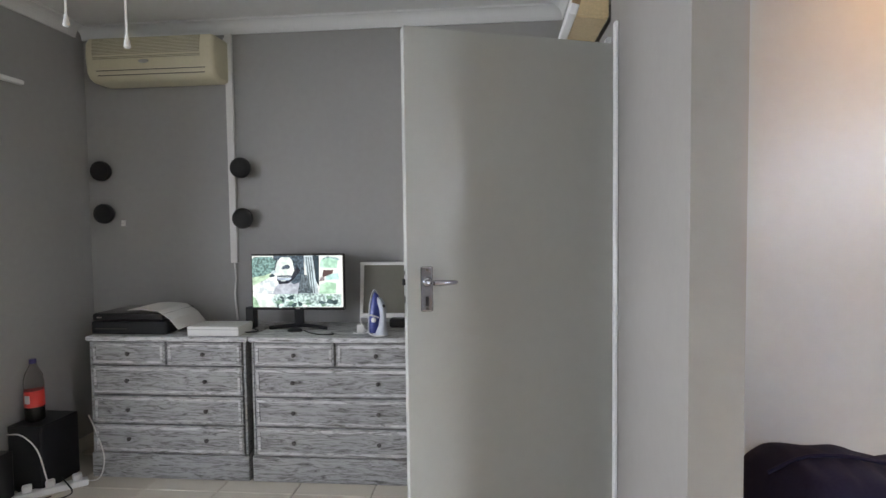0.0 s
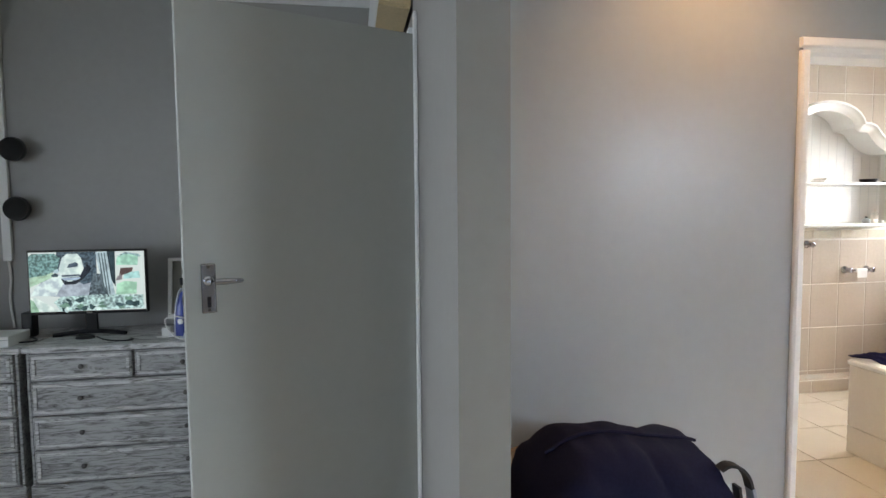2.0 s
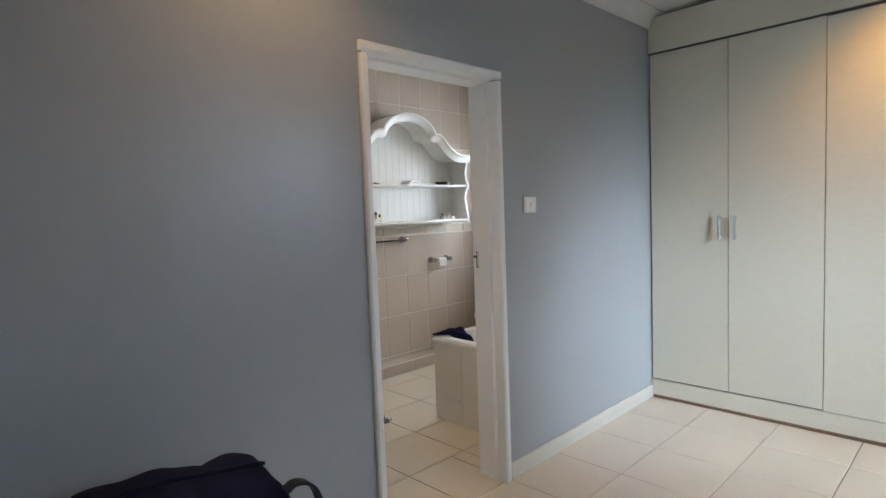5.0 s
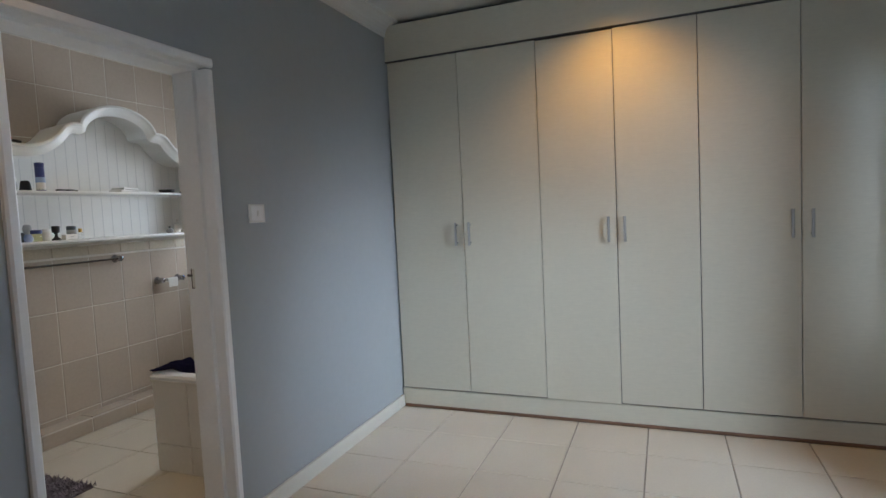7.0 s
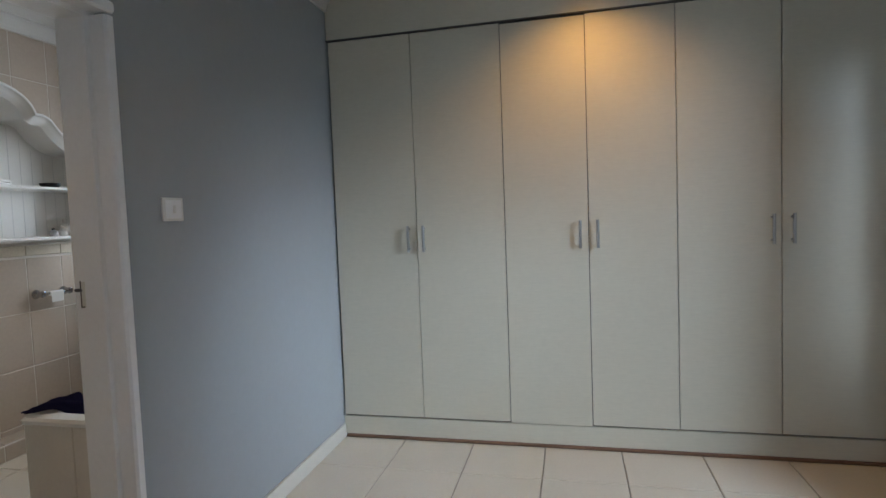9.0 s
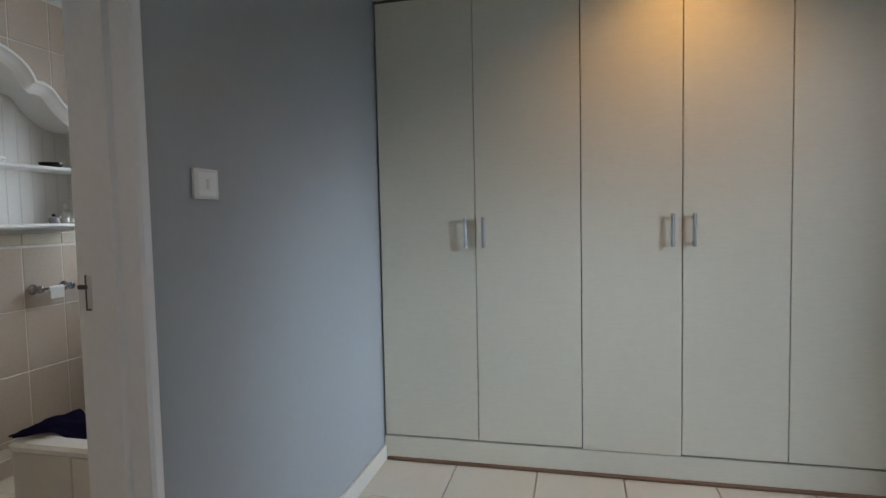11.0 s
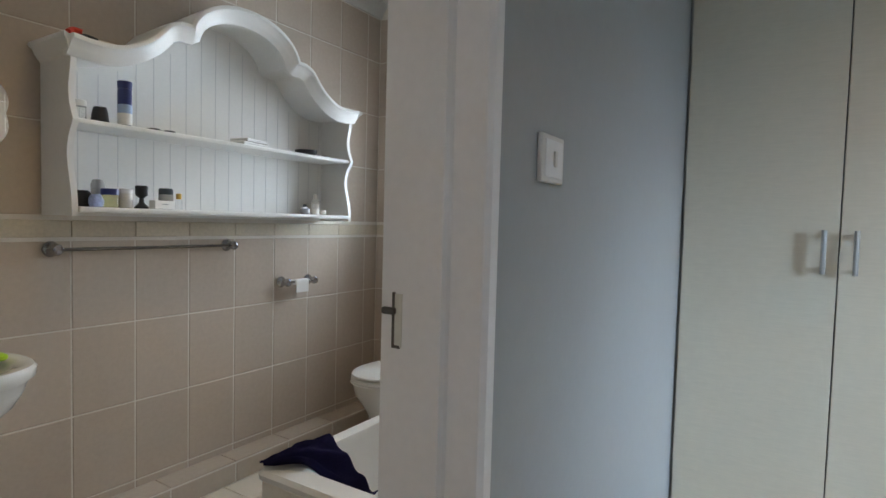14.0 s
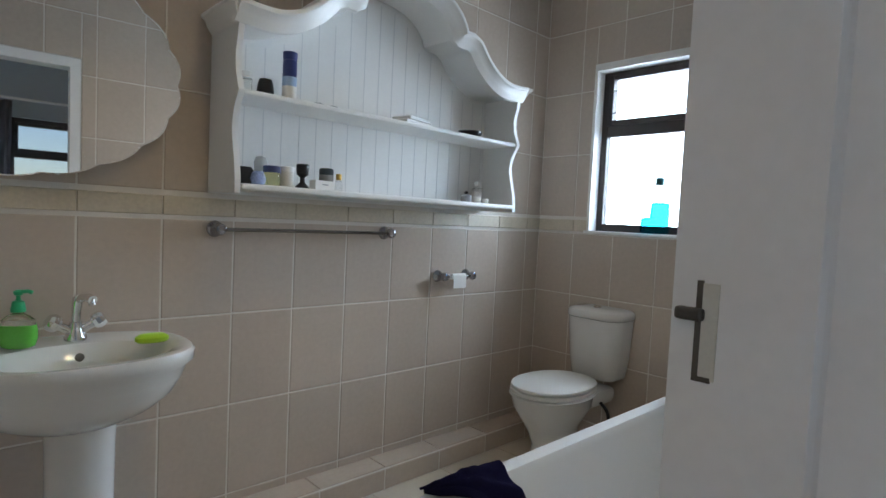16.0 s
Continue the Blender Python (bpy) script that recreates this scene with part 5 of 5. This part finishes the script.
jar("spray_can", "navy and white spray can on the shelf", "spray can", 3.195, 3.93, S2, (("can", NAVYP, [(.023, 0), (.025, .005), (.025, .138), (.022, .145)], "navy can"), ("stripe", WPLAST, [(.0255, .008), (.0255, .052), (.0252, .053)], "white band"), ("badge_band", BLUEP, [(.0257, .052), (.0257, .084), (.0254, .085)], "pale blue band"), ("cap", NAVYP, [(.025, .145), (.026, .172), (.022, .174)], "navy cap")))
t = thing("sunglasses", pose(3.345, 3.93, S2), "dark sunglasses folded on the shelf", "sunglasses")
bm = bmesh.new()
for s in (-1, 1):
    rings(bm, [oval(s * .032, 0, 0, .028, .020, 16), oval(s * .032, 0, .014, .022, .014, 16)])
part("lenses", bm, BLACK, t, "", True)
bm = bmesh.new()
tube(bm, curve([(-.06, .0, .008), (-.02, .02, .012), (.03, .02, .010), (.085, .005, .006)]), .004, 6)
part("temple", bm, BLACK, t, "", True)
for k, (dx, w, z0) in enumerate(((0, .085, 0), (.01, .075, .0165))):
    t = thing("white_case", pose(3.768 + dx, 3.935, S2 + z0, 0, 0, 12), "flat white case lying on the shelf", "case", "stacked white cases")
    part("shell", boxes((-w, -.05, 0, w, .05, .016), bevel=.004), WPLAST, t)
    part("seam", boxes((-w - .0004, -.0504, .0075, w + .0004, .0504, .0085)), SMOKE, t)
t = jar("black_dish", "low black dish on the shelf", "dish", 4.128, 3.925, S2, (("dish", BLACK, [(.044, 0), (.056, .014), (.058, .026), (.050, .026), (.044, .014)], ""),))
jar("small_tin", "small dark round tin on the shelf", "tin", 4.272, 3.93, S2, (("lid", KNOB, [(.014, 0), (.015, .012), (.010, .014)], ""),))
# lower shelf
t = thing("toiletry_pouch", pose(3.04, 3.925, S1), "crumpled dark pouch with a blue and white packet", "pouch")
bm = bmesh.new()
rings(bm, [[(p[0] + .01 * noise.noise(Vector((p[0] * 40, p[1] * 40, z * 30))), p[1], z) for p in oval(-.008, 0, 0, r, .025, 16, 3)] for z, r in ((0, .032), (.02, .036), (.045, .034), (.058, .026))])
part("pouch", bm, BLACK, t, "", True)
bm = bmesh.new()
rings(bm, [[(p[0] + .012 * noise.noise(Vector((p[0] * 60, p[1] * 60, z * 50))), p[1], z) for p in oval(.035, -.02, 0, r, .018, 14, 3)] for z, r in ((0, .024), (.02, .028), (.038, .022), (.046, .012))])
part("packet", bm, material("blue_white_foil", (.20, .25, .42), .35, var=.7, scale=16), t, "crinkled blue and white packet", True)
jar("roll_on", "grey-blue capped bottle on the shelf", "bottle", 3.118, 3.975, S1, (("bottle", SMOKE, [(.022, 0), (.024, .05), (.022, .062)], ""), ("cap", SMOKE, [(.023, .062), (.024, .085), (.018, .102), (.006, .106)], "grey domed cap")))
jar("cream_jar", "jar of pale yellow cream with a navy lid", "jar", 3.132, 3.915, S1, (("jar", AMBER, [(.028, 0), (.030, .004), (.030, .042), (.028, .046)], ""), ("lid", NAVYP, [(.031, .046), (.031, .068), (.028, .070)], "navy lid")))
jar("white_tub", "white plastic tub on the shelf", "tub", 3.196, 3.93, S1, (("tub", WPLAST, [(.025, 0), (.027, .004), (.027, .056)], ""), ("lid", TRIM, [(.028, .056), (.028, .072), (.025, .074)], "white lid")))
jar("black_stand", "black hourglass-shaped razor stand", "razor stand", 3.260, 3.93, S1, (("stand", BLACK, [(.026, 0), (.026, .006), (.010, .022), (.008, .040), (.022, .052), (.024, .086), (.020, .090)], ""),))
t = thing("white_carton", pose(3.325, 3.90, S1, 0, 0, 8), "small white carton with a printed line", "carton")
part("carton", boxes((-.044, -.018, 0, .044, .018, .034), bevel=.002), PAPER, t)
part("print_bar", boxes((-.012, -.0184, .017, .016, -.0178, .021)), SMOKE, t, "grey bar of print")
jar("dark_can", "dark can with a grey label on the shelf", "can", 3.376, 3.955, S1, (("can", material("dark_slate_can", (.03, .045, .06), .35), [(.026, 0), (.028, .005), (.028, .080), (.024, .086)], ""), ("label", SMOKE, [(.0284, .036), (.0284, .060), (.0282, .061)], "grey label")))
jar("perfume", "small clear bottle with a gold cap", "bottle", 3.414, 3.925, S1, (("bottle", CLEAR, [(.013, 0), (.014, .004), (.014, .040), (.009, .044)], ""), ("cap", GOLD, [(.011, .044), (.011, .066), (.009, .067)], "gold cap")))
jar("round_jar", "small round jar with a dark knob", "jar", 4.129, 3.93, S1, (("jar", SMOKE, [(.022, 0), (.026, .012), (.024, .030), (.012, .038)], ""), ("knob", BLACK, [(.008, .038), (.010, .046), (.006, .052)], "dark knob")))
jar("white_pot", "small white pot on the shelf", "pot", 4.195, 3.925, S1, (("pot", WPLAST, [(.020, 0), (.022, .006), (.022, .026), (.019, .030)], ""),))
jar("white_pot", "small white pot on the shelf", "pot", 4.258, 3.925, S1, (("pot", WPLAST, [(.016, 0), (.018, .006), (.018, .020), (.015, .024)], ""),))
jar("lotion_bottle", "clear lotion bottle with a white cap", "bottle", 4.266, 3.99, S1, (("bottle", CLEAR, [(.022, 0), (.024, .004), (.024, .075), (.012, .085)], ""), ("label", PAPER, [(.0244, .020), (.0244, .058), (.0242, .059)], "white label"), ("cap", WPLAST, [(.012, .085), (.012, .108), (.010, .110)], "white cap")))
t = thing("hair_clip", pose(3.005, 3.875, SB + .609), "red and black clips lying on the shelf's cornice", "clip")
bm = bmesh.new()
tube(bm, curve([(-.03, 0, .02), (-.01, .01, .034), (.015, .0, .03)]), .010, 8)
part("clip", bm, material("red_plastic", (.60, .04, .02), .4), t, "red clip", True)
bm = bmesh.new()
tube(bm, curve([(.0, 0, .012), (.03, .01, .02), (.065, .0, .012)]), .011, 8)
part("clip", bm, BLACK, t, "black clip", True)

# cleaner bottle on the window sill
BLUEG = glassy("turquoise_liquid", (.03, .55, .86), .12, 1.15)
CLEARB = glassy("clear_cleaner_bottle", (.97, .99, 1.0), .03, 1.08)
t = thing("cleaner_bottle", pose(4.965, 3.392, WIN_B[1] + .004) @ Matrix.Diagonal((1.05, 1.05, 1.08, 1)), "clear bottle of turquoise cleaner on the window sill", "bottle")
bm = bmesh.new()
rings(bm, [oval(0, 0, 0, .026, .062, 24, 4), oval(0, 0, .006, .029, .068, 24, 4), oval(0, .0, .070, .029, .067, 24, 4), oval(0, -.004, .076, .028, .062, 24, 4), oval(0, -.022, .078, .028, .044, 24, 4), oval(0, -.024, .146, .027, .042, 24, 4), oval(0, -.024, .148, .02, .03, 24, 4)])
part("liquid", bm, BLUEG, t, "turquoise liquid", True)
bm = bmesh.new()
rings(bm, [oval(0, -.024, .150, .027, .042, 24, 4), oval(0, -.020, .185, .024, .034, 24), oval(0, -.014, .215, .014, .016, 24), oval(0, -.014, .232, .013, .014, 24)])
part("bottle", bm, CLEARB, t, "clear neck", True)
bm = bmesh.new()
lathe(bm, [(.019, .228), (.020, .232), (.020, .262), (.017, .265)], 16, (0, -.014, 0))
part("cap", bm, material("teal_cap", (.05, .20, .22), .35), t, "dark teal cap", True)

# shaggy mat before the basin
t = thing("bath_mat", pose(2.56, 3.38, 0), "shaggy mauve-grey bath mat on the tiles", "bath mat")
MATC = material("mauve_shag", (.20, .17, .20), .95, var=.35, scale=40)
part("backing", boxes((-.28, -.19, .0, .28, .19, .012), bevel=.004), MATC, t)
rnd2 = random.Random(9)
bm = bmesh.new()
for k in range(2600):
    x, y = rnd2.uniform(-.29, .29), rnd2.uniform(-.20, .20)
    a, h = rnd2.uniform(0, 6.28), rnd2.uniform(.018, .032)
    r = rnd2.uniform(.003, .005)
    lx, ly = .016 * math.cos(a), .016 * math.sin(a)
    b = [bm.verts.new((x + r * math.cos(a + q), y + r * math.sin(a + q), .008)) for q in (0, 2.1, 4.2)]
    tip = bm.verts.new((x + lx, y + ly, h))
    for i in range(3):
        bm.faces.new((b[i], b[(i + 1) % 3], tip))
tagged(part("pile", bm, MATC, t), kind="stuff")

# ---------------------------------------------------------------- tiles of floors and walls
tiled("tile", "z", False, -.006, lines(3.99, .413, WX, CX - .004), lines(1.725, .413, SY, BW0), FTILE, floor, holes=((ST0, STY, ST1, 3.0),))
tiled("tile", "z", False, -.006, lines(3.99, .413, WX, ST0), [BW0] + lines(1.725, .413, BW0, NY)[1:], FTILE, floor)
tiled("tile", "z", False, -.006, lines(2.84, .413, BX0, BX1), lines(2.53, .413, BW0, BY), FTILE, floor, holes=((BX0, BW0, DX0 - .04, BW1), (DX1 + .04, BW0, BX1, BW1)))
ROWS_Z = [0, .135, .480, .824, 1.168]
ROWS_T = [1.262, 1.607, 1.952, 2.297, 2.575]
GX = lines(3.072, .2465, BX0, BX1)
GY = lines(3.842, .2465, BW1 + .006, BY)
for rows in (ROWS_Z, ROWS_T):
    tiled("tile", "y", True, BY, GX, rows, WTILE, wall_bath_north, joint=.0055, thick=.002)
    tiled("tile", "x", True, BX1, GY, rows, WTILE, wall_bath_east, holes=(WIN_B,), joint=.0055, thick=.002)
    tiled("tile", "y", False, BW1 + .006, GX, rows, WTILE, wall_bath_lining, holes=((DX0 - .05, -.2, DX1 + .05, DZ + .05),), joint=.0055, thick=.002)
    tiled("tile", "x", False, BX0, GY, rows, WTILE, wall_bath_west, joint=.0055, thick=.002)
tiled("border_tile", "y", True, BY, GX, [1.168, 1.180, 1.246, 1.258], BORDER, wall_bath_north, joint=.001)
tiled("border_tile", "x", True, BX1, GY, [1.168, 1.180, 1.246, 1.258], BORDER, wall_bath_east, holes=(WIN_B,), joint=.001)
tiled("border_tile", "y", False, BW1 + .006, GX, [1.172, 1.258], BORDER, wall_bath_lining, holes=((DX0 - .05, -.2, DX1 + .05, DZ + .05),))
tiled("tile", "y", True, BY - .13, lines(3.4, .33, BX0, BX1), [.002, .098], WTILE, ledge, joint=.0055, thick=.002)
tiled("tile", "z", False, .10, lines(3.4, .33, BX0, BX1), [BY - .13, BY - .004], WTILE, ledge)
